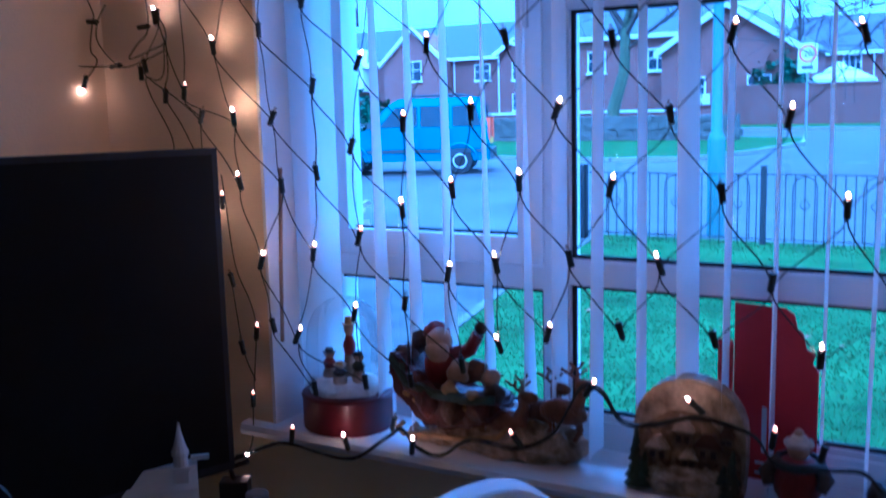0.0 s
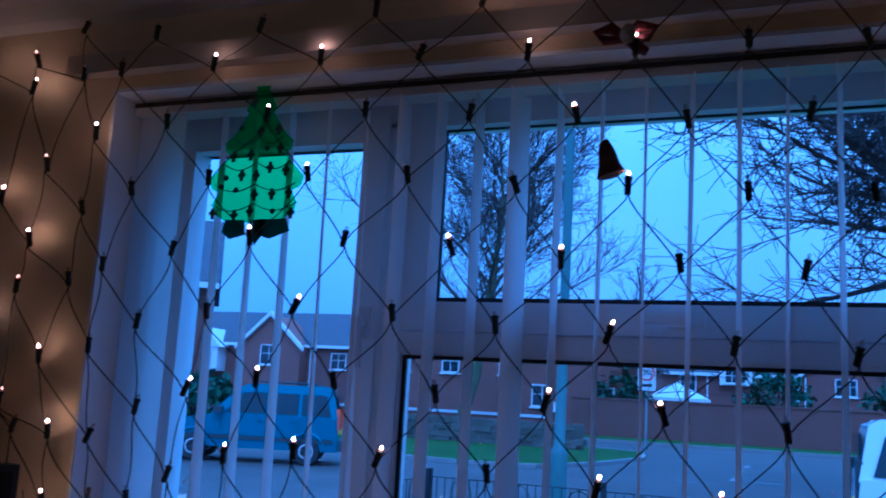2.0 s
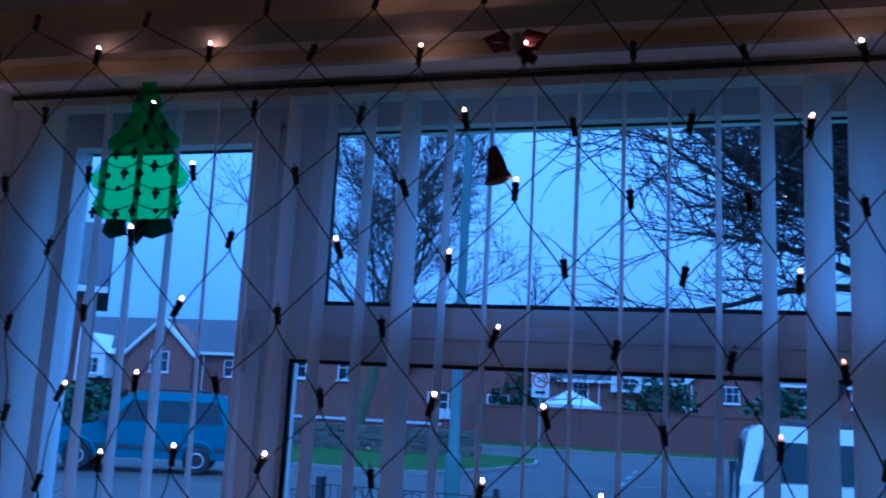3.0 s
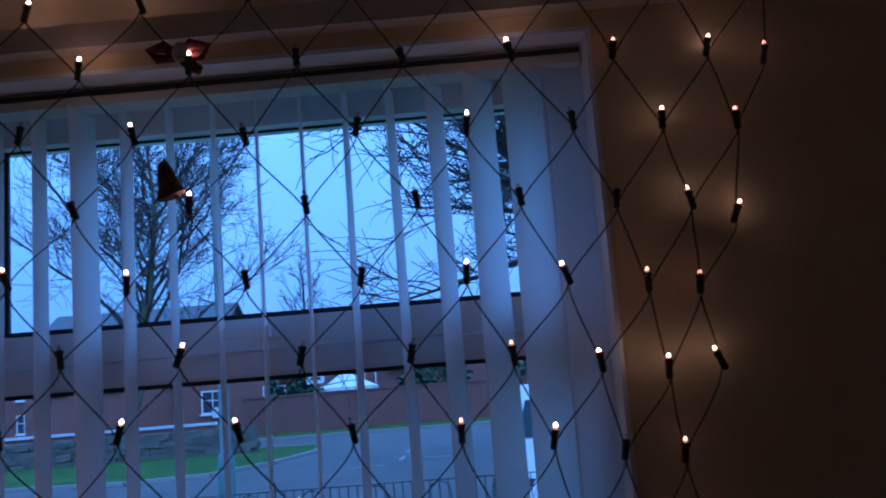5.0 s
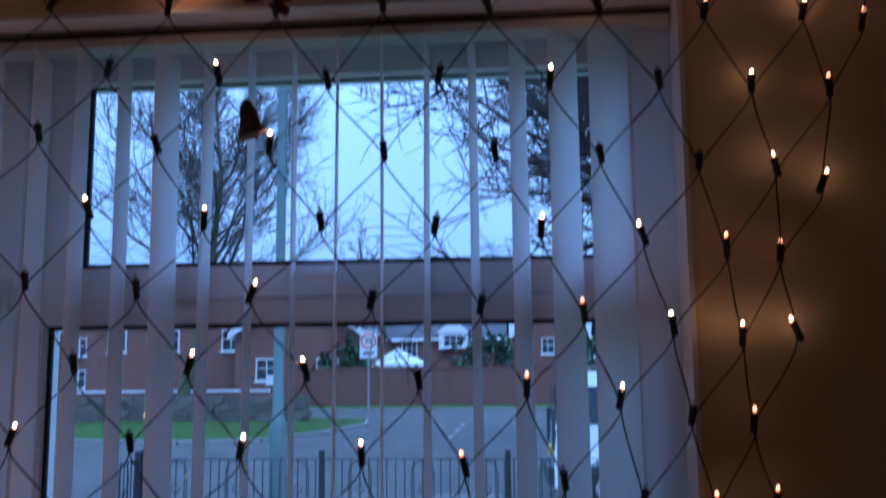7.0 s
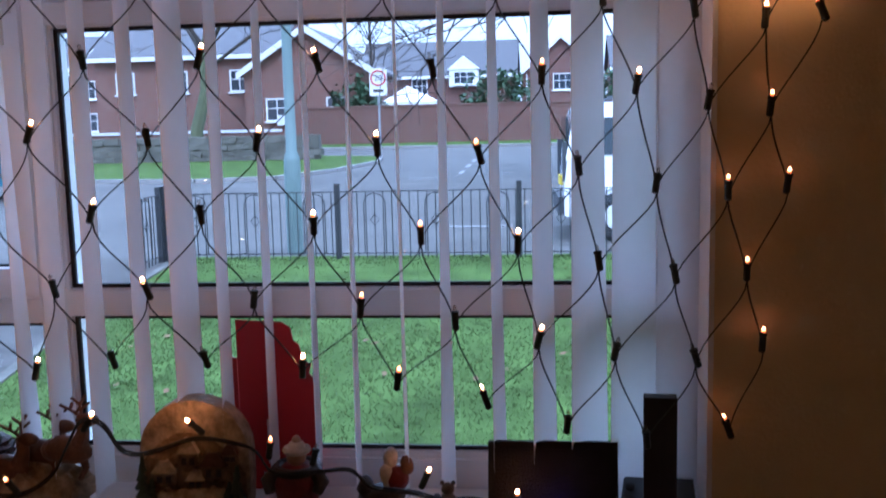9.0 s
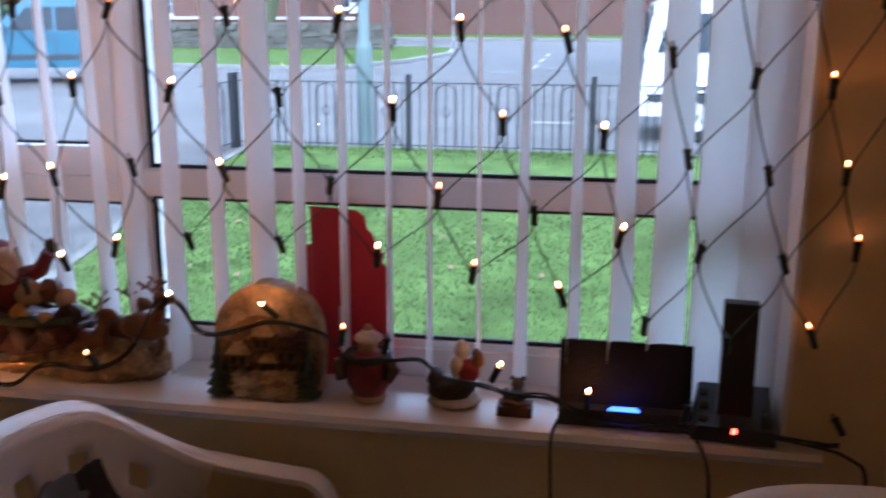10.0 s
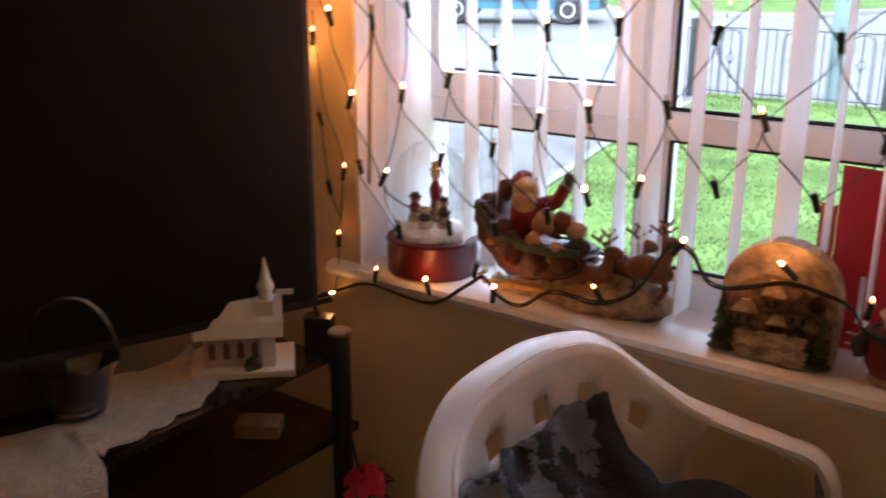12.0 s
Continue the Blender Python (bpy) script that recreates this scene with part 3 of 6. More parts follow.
for _ in range(70000):
    x, y = rg.uniform(-4.0, 4.5), 2.0 + 9.2 * rg.random() ** 1.15
    if x < -2.22 - 0.2312 * (y - 1.73) + 0.09 * max(0, y - 7.7):
        continue
    h, a = rg.uniform(0.015, 0.04), rg.uniform(0, 6.28)
    w = 0.004 + 0.0007 * y
    dx, dy = math.cos(a) * w, math.sin(a) * w
    lx, ly = rg.uniform(-0.025, 0.025), rg.uniform(-0.025, 0.025)
    z = gz(y) + 0.028
    k = len(gvs)
    gvs += [(x - dx, y - dy, z), (x + dx, y + dy, z), (x + lx, y + ly, z + h)]
    gfs.append((k, k + 1, k + 2))
gme = bpy.data.meshes.new("grass")
gme.from_pydata(gvs, [], gfs)
gme.materials.append(mat("grass_blade", (0.105, 0.155, 0.048), 0.8, vary=0.45, scale=1.6, trans=0.45, spec=0.08))
tagged(new("grass", gme), "short bright green grass of the lawn", "grass", "", "stuff")
# fallen leaves lying on the lawn
bm = B()
for _ in range(90):
    x, y, a = rg.uniform(-3.2, 3.5), rg.uniform(2.6, 10.5), rg.uniform(0, 6.28)
    c, e = Vector((x, y, gz(y) + 0.062)), Vector((math.cos(a), math.sin(a), 0.2)) * 0.035
    f = Vector((-math.sin(a), math.cos(a), 0.3)) * 0.02
    bm.faces.new([bm.verts.new(c + v) for v in (-e, f, e, -f)])
tagged(part("fallen_leaves", bm, mat("dry_brown_leaf", (0.14, 0.075, 0.03), 0.8, vary=0.4, scale=4)), "dry brown leaves scattered on the lawn", "leaves", "", "stuff")


# railings
def railing(x0, x1, y, name, label, turn=0.0, at=None):
    """Low iron railing with hooped panels and diamonds between plain bars."""
    L = x1 - x0
    f = thing(name, label, "fence", at or (x0, y, gz(y)), turn)
    H = 0.84
    for z in (0.10, H):
        bm = B()
        bx(bm, 0, L, -0.012, 0.012, z - 0.006, z + 0.006)
        part("rail", bm, M_IRON, f)
    bm = B()
    tube(bm, [(0, 0, 0.02), (0, 0, H)], 0.007, 5)
    bar = mesh_of("bar", bm, M_IRON, True)
    bm = B()
    arc = [(0.13 * math.cos(a), 0, H - 0.15 + 0.13 * math.sin(a)) for a in [math.pi * k / 10 for k in range(11)]]
    tube(bm, [(0.13, 0, 0.1)] + arc + [(-0.13, 0, 0.1)], 0.007, 5)
    hoop = mesh_of("hoop", bm, M_IRON, True)
    bm = B()
    tube(bm, [(0, 0, 0.43), (0.055, 0, 0.50), (0, 0, 0.57), (-0.055, 0, 0.50), (0, 0, 0.43)], 0.006, 5)
    dia = mesh_of("diamond", bm, M_IRON, True)
    k, x = 0, 0.10
    while x < L - 0.02:
        share("bar", bar, f, pose(x, 0, 0))
        if k % 7 == 3:
            share("hoop", hoop, f, pose(x, 0, 0))
            share("diamond", dia, f, pose(x, 0, 0))
        k += 1
        x += 0.105
    bm = B()
    bx(bm, -0.03, 0.03, -0.03, 0.03, -0.05, 0.94)
    post = mesh_of("post", bm, M_IRON, bevel=0.006)
    x = 0.0
    while x <= L + 0.01:
        share("post", post, f, pose(x, 0, 0))
        x += 2.17
    return f


railing(-4.24, 4.45, 11.1, "fence", "low black iron railings with hoops and diamonds")
railing(0, 0.95, 0, "gate", "open black iron garden gate beside the path", -88, (-4.26, 11.02, gz(11)))

# street lamp
lp = thing("street_lamp", "green-grey painted steel street lamp post", "lamp post", (-2.78, 11.75, gz(11.7)))
bm = B()
lathe(bm, [(0.105, -0.1), (0.105, 1.18), (0.098, 1.24), (0.068, 1.30), (0.062, 3.0), (0.055, 7.0)], 16)
part("column", bm, M_LAMPPOST, lp, smooth=True)
bm = B()
bx(bm, -0.05, 0.05, -0.110, -0.098, 0.35, 0.95)
part("access_door", bm, M_LAMPPOST, lp, bevel=0.004)
bm = B()
tube(bm, [(0, 0, 6.95), (0.1, 0.1, 7.3), (0.7, 0.6, 7.45)], 0.03, 8)
part("arm", bm, M_LAMPPOST, lp, smooth=True)
bm = B()
ball(bm, (0.95, 0.82, 7.45), (0.34, 0.14, 0.09), 12)
part("lantern", bm, M_STEEL, lp, smooth=True)


# speed sign
def text_mesh(body, size, material, name):
    cu = bpy.data.curves.new(name, "FONT")
    cu.body, cu.size, cu.align_x, cu.align_y, cu.extrude = body, size, "CENTER", "CENTER", 0.002
    tmp = new(name, cu)
    me = bpy.data.meshes.new_from_object(tmp.evaluated_get(bpy.context.evaluated_depsgraph_get()))
    bpy.data.objects.remove(tmp)
    me.materials.clear()
    me.materials.append(material)
    return me


sg = thing("speed_sign", "white speed limit sign with a red ring on a grey post", "road sign", (-5.1, 31.4, gz(31.4)), 4)
bm = B()
tube(bm, [(0, 0, -0.1), (0, 0, 3.1)], 0.038, 10)
part("post", bm, M_STEEL, sg, smooth=True)
bm = B()
bx(bm, -0.29, 0.29, -0.055, -0.042, 2.15, 3.05)
part("plate", bm, M_PAINT, sg, bevel=0.004)
bm = B()
ring = [(0.235 * math.cos(a), -0.058, 2.73 + 0.235 * math.sin(a)) for a in [2 * math.pi * k / 32 for k in range(33)]]
tube(bm, ring, 0.026, 6, False)
part("red_ring", bm, M_RED, sg, smooth=True)
tob = share("numerals", text_mesh("20", 0.26, M_BLACK, "numerals"), sg, pose(0, -0.060, 2.73, 90, 0, 0), "black numerals 20")
bm = B()
bx(bm, -0.17, 0.17, -0.060, -0.054, 2.27, 2.36)
part("lettering_bar", bm, M_BLACK, sg, "dark lettering bar")


# low mossy stone wall on the verge, stones laid in courses
sw = thing("stone_wall", "low dark mossy stone wall on the verge", "stone wall", (-18, 31.6, gz(31.6)))
bm = B()
bx(bm, 0, 10.8, -0.16, 0.16, -0.1, 0.92)
part("core", bm, M_STONE, sw)
rw = random.Random(8)
stones = []
for k in range(6):
    bm = B()
    bx(bm, -0.26, 0.26, -0.22, 0.22, -0.11, 0.11)
    bmesh.ops.subdivide_edges(bm, edges=bm.edges[:], cuts=1, use_grid_fill=True)
    for v in bm.verts:
        v.co += noise.noise_vector(v.co * 5 + Vector((k * 7, 0, 0))) * 0.045
    stones.append(mesh_of("stone", bm, M_STONE))
for row in range(4):
    x = 0.2 + 0.2 * (row % 2)
    while x < 10.7:
        share("stone", stones[rw.randrange(6)], sw, pose(x, rw.uniform(-0.02, 0.02), 0.12 + 0.23 * row, 0, rw.uniform(-4, 4), rw.choice((0, 180))))
        x += rw.uniform(0.46, 0.56)


# ---- houses ----
def sash_window(parent, x, y, z, w, h, bars=2):
    wn_ = new("window")
    wn_.parent = parent
    wn_.matrix_local = pose(x, y, z)
    bm = B()
    for a in (-w / 2, w / 2 - 0.07):
        bx(bm, a, a + 0.07, -0.06, 0.02, 0, h)
    for c in (0, h - 0.07):
        bx(bm, -w / 2 + 0.07, w / 2 - 0.07, -0.059, 0.02, c, c + 0.07)
    for i in range(1, bars + 1):
        xx = -w / 2 + w * i / (bars + 1)
        bx(bm, xx - 0.02, xx + 0.02, -0.05, 0.02, 0.07, h - 0.07)
    bx(bm, -w / 2 + 0.07, w / 2 - 0.07, -0.048, 0.02, h * 0.55, h * 0.55 + 0.04)
    part("frame", bm, M_PAINT, wn_)
    bm = B()
    bx(bm, -w / 2 + 0.05, w / 2 - 0.05, -0.02, 0.0, 0.05, h - 0.05)
    part("glass", bm, M_DARKGLASS, wn_)
    bm = B()
    bx(bm, -w / 2 - 0.08, w / 2 + 0.08, -0.12, 0.02, -0.08, 0)
    part("sill", bm, M_PAINT, wn_)


def gabled(parent, x0, x1, y0, y1, eave, ridge, along_x, brick, over=0.3):
    """Walls and a pitched roof; the ridge runs along x or towards the viewer."""
    bm = B()
    bx(bm, x0, x1, y0, y1, -0.3, eave)
    if along_x:
        ym = (y0 + y1) / 2
        for xx in (x0, x1):
            v = [bm.verts.new(p) for p in ((xx, y0, eave), (xx, y1, eave), (xx, ym, ridge))]
            bm.faces.new(v)
    else:
        xm = (x0 + x1) / 2
        for yy in (y0, y1):
            v = [bm.verts.new(p) for p in ((x0, yy, eave), (x1, yy, eave), (xm, yy, ridge))]
            bm.faces.new(v)
    part("wall", bm, brick, parent)
    bm = B()
    t = 0.14
    if along_x:
        ym = (y0 + y1) / 2
        s = (ridge - eave) / (ym - y0)
        prof = [(y0 - over, eave - s * over), (ym, ridge), (y1 + over, eave - s * over), (y1 + over, eave - s * over + t), (ym, ridge + t), (y0 - over, eave - s * over + t)]
        a = [bm.verts.new((x0 - over, y, z)) for y, z in prof]
        b = [bm.verts.new((x1 + over, y, z)) for y, z in prof]
    else:
        xm = (x0 + x1) / 2
        s = (ridge - eave) / (xm - x0)
        prof = [(x0 - over, eave - s * over), (xm, ridge), (x1 + over, eave - s * over), (x1 + over, eave - s * over + t), (xm, ridge + t), (x0 - over, eave - s * over + t)]
        a = [bm.verts.new((x, y0 - over, z)) for x, z in prof]
        b = [bm.verts.new((x, y1 + over, z)) for x, z in prof]
    for q in ((0, 1, 4, 5), (1, 2, 3, 4)):
        bm.faces.new([a[i] for i in q])
        bm.faces.new([b[i] for i in q][::-1])
    for i in range(6):
        k = (i + 1) % 6
        bm.faces.new((a[i], a[k], b[k], b[i]))
    part("roof", bm, M_ROOF, parent)
    # white barge boards and gutter
    bm = B()
    if along_x:
        bx(bm, x0 - over, x1 + over, y0 - over - 0.06, y0 - over - 0.002, eave - s * over - 0.12, eave - s * over + 0.1)
    else:
        for q in ((0, 1), (1, 2)):
            (xa, za), (xb, zb) = prof[q[0]], prof[q[1]]
            v = [(xa, za - 0.18), (xb, zb - 0.18), (xb, zb + t), (xa, za + t)]
            lo = [bm.verts.new((x, y0 - over - 0.05, z)) for x, z in v]
            hi = [bm.verts.new((x, y0 - over - 0.003, z)) for x, z in v]
            bm.faces.new(lo)
            bm.faces.new(hi[::-1])
            for i in range(4):
                k = (i + 1) % 4
                bm.faces.new((lo[i], hi[i], hi[k], lo[k]))
    part("barge_board", bm, M_PAINT, parent)


def downpipe(parent, x, y, z):
    bm = B()
    tube(bm, [(x, y, 0), (x, y, z)], 0.05, 6)
    part("downpipe", bm, M_PAINT, parent)


# the row behind the brick wall
h1 = thing("house", "red brick house with a white dormer and dark roof", "house", (-6.5, 72, gz(72)))
gabled(h1, -7, 4.5, 0, 8, 4.0, 6.6, True, M_BRICK2)
for wx in (-5.2, -2.6):
    sash_window(h1, wx, 0, 2.5, 1.2, 1.2)
bm = B()
bx(bm, -0.3, 1.9, -0.5, 2.0, 3.05, 4.3)
prism(bm, [(-0.45, 4.3), (2.05, 4.3), (0.8, 5.3)], -0.6, 3.0)
part("dormer", bm, M_PAINT, h1, "white painted dormer")
sash_window(h1, 0.8, -0.52, 3.2, 1.5, 0.95, 2)
downpipe(h1, -1.2, -0.1, 3.9)
h2 = thing("house", "red brick house with a white-edged gable", "house", (2.0, 71, gz(71)))
gabled(h2, -3.4, 2.4, 0, 8, 3.9, 6.5, False, M_BRICK2)
sash_window(h2, -0.4, 0, 2.6, 1.4, 1.2)
downpipe(h2, -3.0, -0.1, 3.8)
h2b = thing("house", "red brick house with a white bay beyond the road", "house", (9.5, 74, gz(74)))
gabled(h2b, -4, 10, 0, 8, 4.3, 6.8, True, M_BRICK2)
for wx in (-2.2, 1.2, 4.4):
    sash_window(h2b, wx, 0, 2.6, 1.4, 1.3)

# the large brick house past the stone wall
h3 = thing("house", "large red brick house with small white windows", "house", (-18.5, 47, gz(47)))
gabled(h3, -4, 5.5, 0, 9, 4.6, 7.0, True, M_BRICK)
for wx, wz in ((-2.4, 2.7), (0.4, 2.7), (3.6, 2.7)):
    sash_window(h3, wx, 0, wz, 1.0, 1.1, 1)
downpipe(h3, 5.2, -0.1, 4.4)
h3b = thing("house", "red brick gabled house with white trim", "house", (-14.2, 45.5, gz(45.5)))
gabled(h3b, 0, 6.2, 0, 8, 3.6, 5.6, False, M_BRICK)
for wx in (1.6, 4.6):
    sash_window(h3b, wx, 0, 1.2, 1.1, 1.1, 1)

# houses across the junction to the west
h4 = thing("house", "red brick house with a steep white-edged gable", "house", (-38, 62, gz(62)))
gabled(h4, -13, 7.5, 0, 9, 4.6, 7.2, True, M_BRICK2)
bm = B()
prism(bm, [(-2.6, 0), (2.6, 0), (2.6, 4.3), (0, 6.6), (-2.6, 4.3)], -1.2, 2)
part("gable_bay", bm, M_BRICK, h4, "projecting brick gable")
bm = B()
for s in (-1, 1):
    prism(bm, [(0, 6.55), (s * 2.9, 3.98), (s * 2.9, 4.28), (0, 6.9)], -1.5, -1.22)
part("barge_board", bm, M_PAINT, h4)
sash_window(h4, 0, -1.22, 2.9, 1.5, 1.5, 1)
sash_window(h4, 5.2, 0, 2.8, 1.3, 1.2, 1)
bm = B()
bx(bm, -7.2, -4.6, -1.2, 1, 2.3, 4.1)
prism(bm, [(-7.5, 4.1), (-4.3, 4.1), (-5.9, 5.6)], -1.3, 3)
part("dormer", bm, M_PAINT, h4, "white painted dormer")
sash_window(h4, -5.9, -1.22, 2.6, 1.7, 1.2, 2)
downpipe(h4, 2.9, -0.1, 4.3)
h5 = thing("house", "red brick end house with white downpipe", "house", (-27.5, 60, gz(60)))
gabled(h5, -3, 3.4, 0, 9, 4.6, 6.6, False, M_BRICK2)
for wx, wz in ((-1.4, 2.7), (1.3, 2.7), (-1.4, 0.6), (1.3, 0.6)):
    sash_window(h5, wx, 0, wz, 1.0, 1.2, 1)
downpipe(h5, -2.9, -0.1, 4.5)
h6 = thing("house", "near brick house with a white eaves board", "house", (-20.9, 29.0, gz(29)), 35)
gabled(h6, -9, 0, 0, 8, 5.5, 8.2, True, M_BRICK2, 0.45)
bm = B()
tube(bm, [(-0.3, -0.1, 0), (-0.3, -0.1, 5.3)], 0.05, 6)
part("downpipe", bm, M_PAINT, h6)

# boundary walls
bw = thing("brick_wall", "long dark red brick garden wall", "wall", (-10.5, 43.0, gz(43)))
bm = B()
bx(bm, 0, 26, 0, 0.24, -0.2, 1.75)
part("wall", bm, M_BRICK2, bw)
bm = B()
bx(bm, -0.03, 26.03, -0.04, 0.28, 1.75, 1.83)
part("coping", bm, M_BRICK2, bw, bevel=0.01)
bw2 = thing("brick_wall", "brick wall with a pale stone coping", "wall", (-24, 39.4, gz(39)))
bm = B()
bx(bm, 0, 13.2, 0, 0.24, -0.2, 0.85)
part("wall", bm, M_BRICK, bw2)
bm = B()
bx(bm, -0.03, 13.23, -0.05, 0.29, 0.85, 0.97)
part("coping", bm, M_PAINT, bw2, bevel=0.01)
# a pale notice pair on the brickwork
nb = thing("notice_board", "pair of white notice panels on brickwork", "notice", (-12.6, 45.42, gz(45)))
for k in range(2):
    bm = B()
    bx(bm, k * 0.42, k * 0.42 + 0.36, -0.05, 0, 1.0, 1.5)
    part("panel", bm, M_PAINT, nb, bevel=0.005)

# white garden canopy behind the wall
gp = thing("garden_gazebo", "white fabric gazebo with a pitched roof", "gazebo", (-6.2, 47, gz(47)))
bm = B()
a = [bm.verts.new(p) for p in ((-1.3, -1.2, 1.95), (1.3, -1.2, 1.95), (1.3, 1.2, 1.95), (-1.3, 1.2, 1.95))]
c = bm.verts.new((-0.2, 0, 2.75))
for i in range(4):
    bm.faces.new((a[i], a[(i + 1) % 4], c))
d = [bm.verts.new(v.co - Vector((0, 0, 0.25))) for v in a]
for i in range(4):
    bm.faces.new((a[i], d[i], d[(i + 1) % 4], a[(i + 1) % 4]))
part("canopy", bm, M_PAINT, gp)
bm = B()
tube(bm, [(0, 0, 0), (0, 0, 2.0)], 0.03, 6)
leg = mesh_of("leg", bm, M_STEEL)
for x, y in ((-1.25, -1.15), (1.25, -1.15), (1.25, 1.15), (-1.25, 1.15)):
    share("leg", leg, gp, pose(x, y, 0))


# ---- vehicles ----
def small_van(name, label, paint, at, turn, lens=M_ORANGE):
    """A small van-like car; its nose points along -x."""
    car = thing(name, label, "car", at, turn)
    W = 0.84
    low = [(-2.0, 0.32), (-2.04, 0.62), (-1.98, 0.86), (-1.15, 1.02), (-0.72, 1.08), (1.96, 1.08), (2.0, 0.7), (2.0, 0.32), (1.62, 0.32), (1.55, 0.52), (1.4, 0.62), (1.2, 0.62), (1.05, 0.52), (0.98, 0.32), (-0.98, 0.32), (-1.05, 0.52), (-1.2, 0.62), (-1.4, 0.62), (-1.55, 0.52), (-1.62, 0.32)]
    bm = B()
    prism(bm, low, -W, W)
    body = part("body", bm, paint, car, smooth=True, bevel=0.05, bseg=3)
    up = [(-0.95, 1.05), (-0.36, 1.66), (-0.15, 1.78), (1.72, 1.80), (1.86, 1.72), (1.98, 1.05)]
    bm = B()
    prism(bm, up, -W + 0.02, W - 0.02)
    for v in bm.verts:
        if v.co.z > 1.2:
            v.co.y *= 0.88
    part("cabin", bm, paint, car, smooth=True, bevel=0.05, bseg=3)
    s0 = W - 0.006
    for side in (-1, 1):
        for pts in (((-0.62, 1.12), (-0.22, 1.58), (0.30, 1.60), (0.30, 1.12)), ((0.38, 1.12), (0.38, 1.60), (1.05, 1.60), (1.05, 1.12)), ((1.14, 1.12), (1.14, 1.60), (1.68, 1.60), (1.82, 1.12))):
            bm = B()
            vs = [Vector((x, side * (s0 + 0.012 - (z - 1.06) * 0.135), z)) for x, z in pts]
            vo = [bm.verts.new(v) for v in vs]
            vi = [bm.verts.new(v - Vector((0, side * 0.03, 0))) for v in vs]
            bm.faces.new(vo)
            bm.faces.new(vi[::-1])
            for i in range(4):
                bm.faces.new((vo[i], vi[i], vi[(i + 1) % 4], vo[(i + 1) % 4]))
            part("side_window", bm, M_CARGLASS, car, "tinted side window")
        bm = B()
        bx(bm, -1.9, 1.9, side * W - 0.012, side * W + 0.012, 0.50, 0.60)
        part("side_strip", bm, M_BUMPER, car)
        for x in (-0.70, 0.34, 1.10):
            bm = B()
            bx(bm, x - 0.008, x + 0.008, side * W - 0.008, side * W + 0.006, 0.40, 1.06)
            part("door_seam", bm, M_BUMPER, car, "dark seam of a door")
        for x in (0.20, 0.96):
            bm = B()
            bx(bm, x - 0.07, x + 0.07, side * W - 0.005, side * W + 0.028, 0.92, 0.96)
            part("door_handle", bm, M_BUMPER, car, bevel=0.008)
        for x in (-1.3, 1.3):
            bm = B()
            tube(bm, [(x + 0.40 * math.cos(a), side * (W + 0.004), 0.33 + 0.38 * math.sin(a)) for a in [math.pi * k / 12 for k in range(13)]], 0.035, 6)
            part("wheel_arch", bm, paint, car, smooth=True)
        bm = B()
        bx(bm, -0.85, -0.65, side * (W + 0.10) - 0.09, side * (W + 0.10) + 0.05, 1.08, 1.24)
        part("mirror", bm, M_BUMPER, car, bevel=0.03)
        bm = B()
        bx(bm, 1.93, 2.015, side * 0.72 - 0.07, side * 0.72 + 0.07, 0.78, 1.30)
        part("tail_lamp", bm, lens, car, "upright tail lamp", bevel=0.02)
        bm = B()
        bx(bm, -2.05, -1.80, side * 0.60 - 0.17, side * 0.60 + 0.17, 0.70, 0.84)
        part("headlight", bm, M_STEEL, car, bevel=0.03)
        for x in (-1.3, 1.3):
            wl_ = new("wheel")
            wl_.parent = car
            wl_.matrix_local = pose(x, side * (W - 0.09), 0.31, 90, 0, 0)
            bm = B()
            lathe(bm, [(0.18, -0.09), (0.29, -0.09), (0.31, -0.06), (0.31, 0.06), (0.29, 0.09), (0.18, 0.09)], 24)
            part("tyre", bm, M_TYRE, wl_, smooth=True)
            bm = B()
            lathe(bm, [(0.185, -0.085), (0.19, 0.0), (0.185, 0.085), (0.16, 0.094), (0.05, 0.07)], 16)
            lathe(bm, [(0.05, -0.09), (0.18, -0.095), (0.185, -0.08)], 16)
            part("rim", bm, M_RIM, wl_, smooth=True)
    bm = B()
    vs = [(-0.93, -0.66, 1.10), (-0.93, 0.66, 1.10), (-0.40, 0.60, 1.63), (-0.40, -0.60, 1.63)]
    vo = [bm.verts.new(Vector(v) + Vector((-0.025, 0, 0.025))) for v in vs]
    vi = [bm.verts.new(v) for v in vs]
    bm.faces.new(vo)
    for i in range(4):
        bm.faces.new((vo[i], vi[i], vi[(i + 1) % 4], vo[(i + 1) % 4]))
    part("windscreen", bm, M_CARGLASS, car)
    bm = B()
    bx(bm, 1.93, 1.965, -0.56, 0.56, 1.18, 1.62)
    part("rear_window", bm, M_CARGLASS, car, bevel=0.01).matrix_local = pose(0, 0, 0)
    for x0, x1 in ((-2.12, -1.9), (1.92, 2.08)):
        bm = B()
        bx(bm, x0, x1, -W + 0.02, W - 0.02, 0.34, 0.58)
        part("bumper", bm, M_BUMPER, car, bevel=0.05)
    bm = B()
    bx(bm, 2.0, 2.03, -0.26, 0.26, 0.70, 0.82)
    part("plate_bar", bm, M_YELLOW, car, "plain yellow plate bar")
    for y in (-0.62, 0.62):
        bm = B()
        tube(bm, [(0.0, y, 1.80), (0.1, y, 1.85), (1.4, y, 1.86), (1.5, y, 1.80)], 0.018, 6)
        part("roof_rail", bm, M_BUMPER, car, smooth=True)
    return car


small_van("car", "teal blue small van-style car parked at the kerb", M_BLUECAR, (-12.3, 19.7, gz(19.7)), 24)
small_van("car", "white van-style car parked beyond the railings", M_WHITECAR, (2.62, 13.4, gz(13.4)), 182, M_BUMPER)


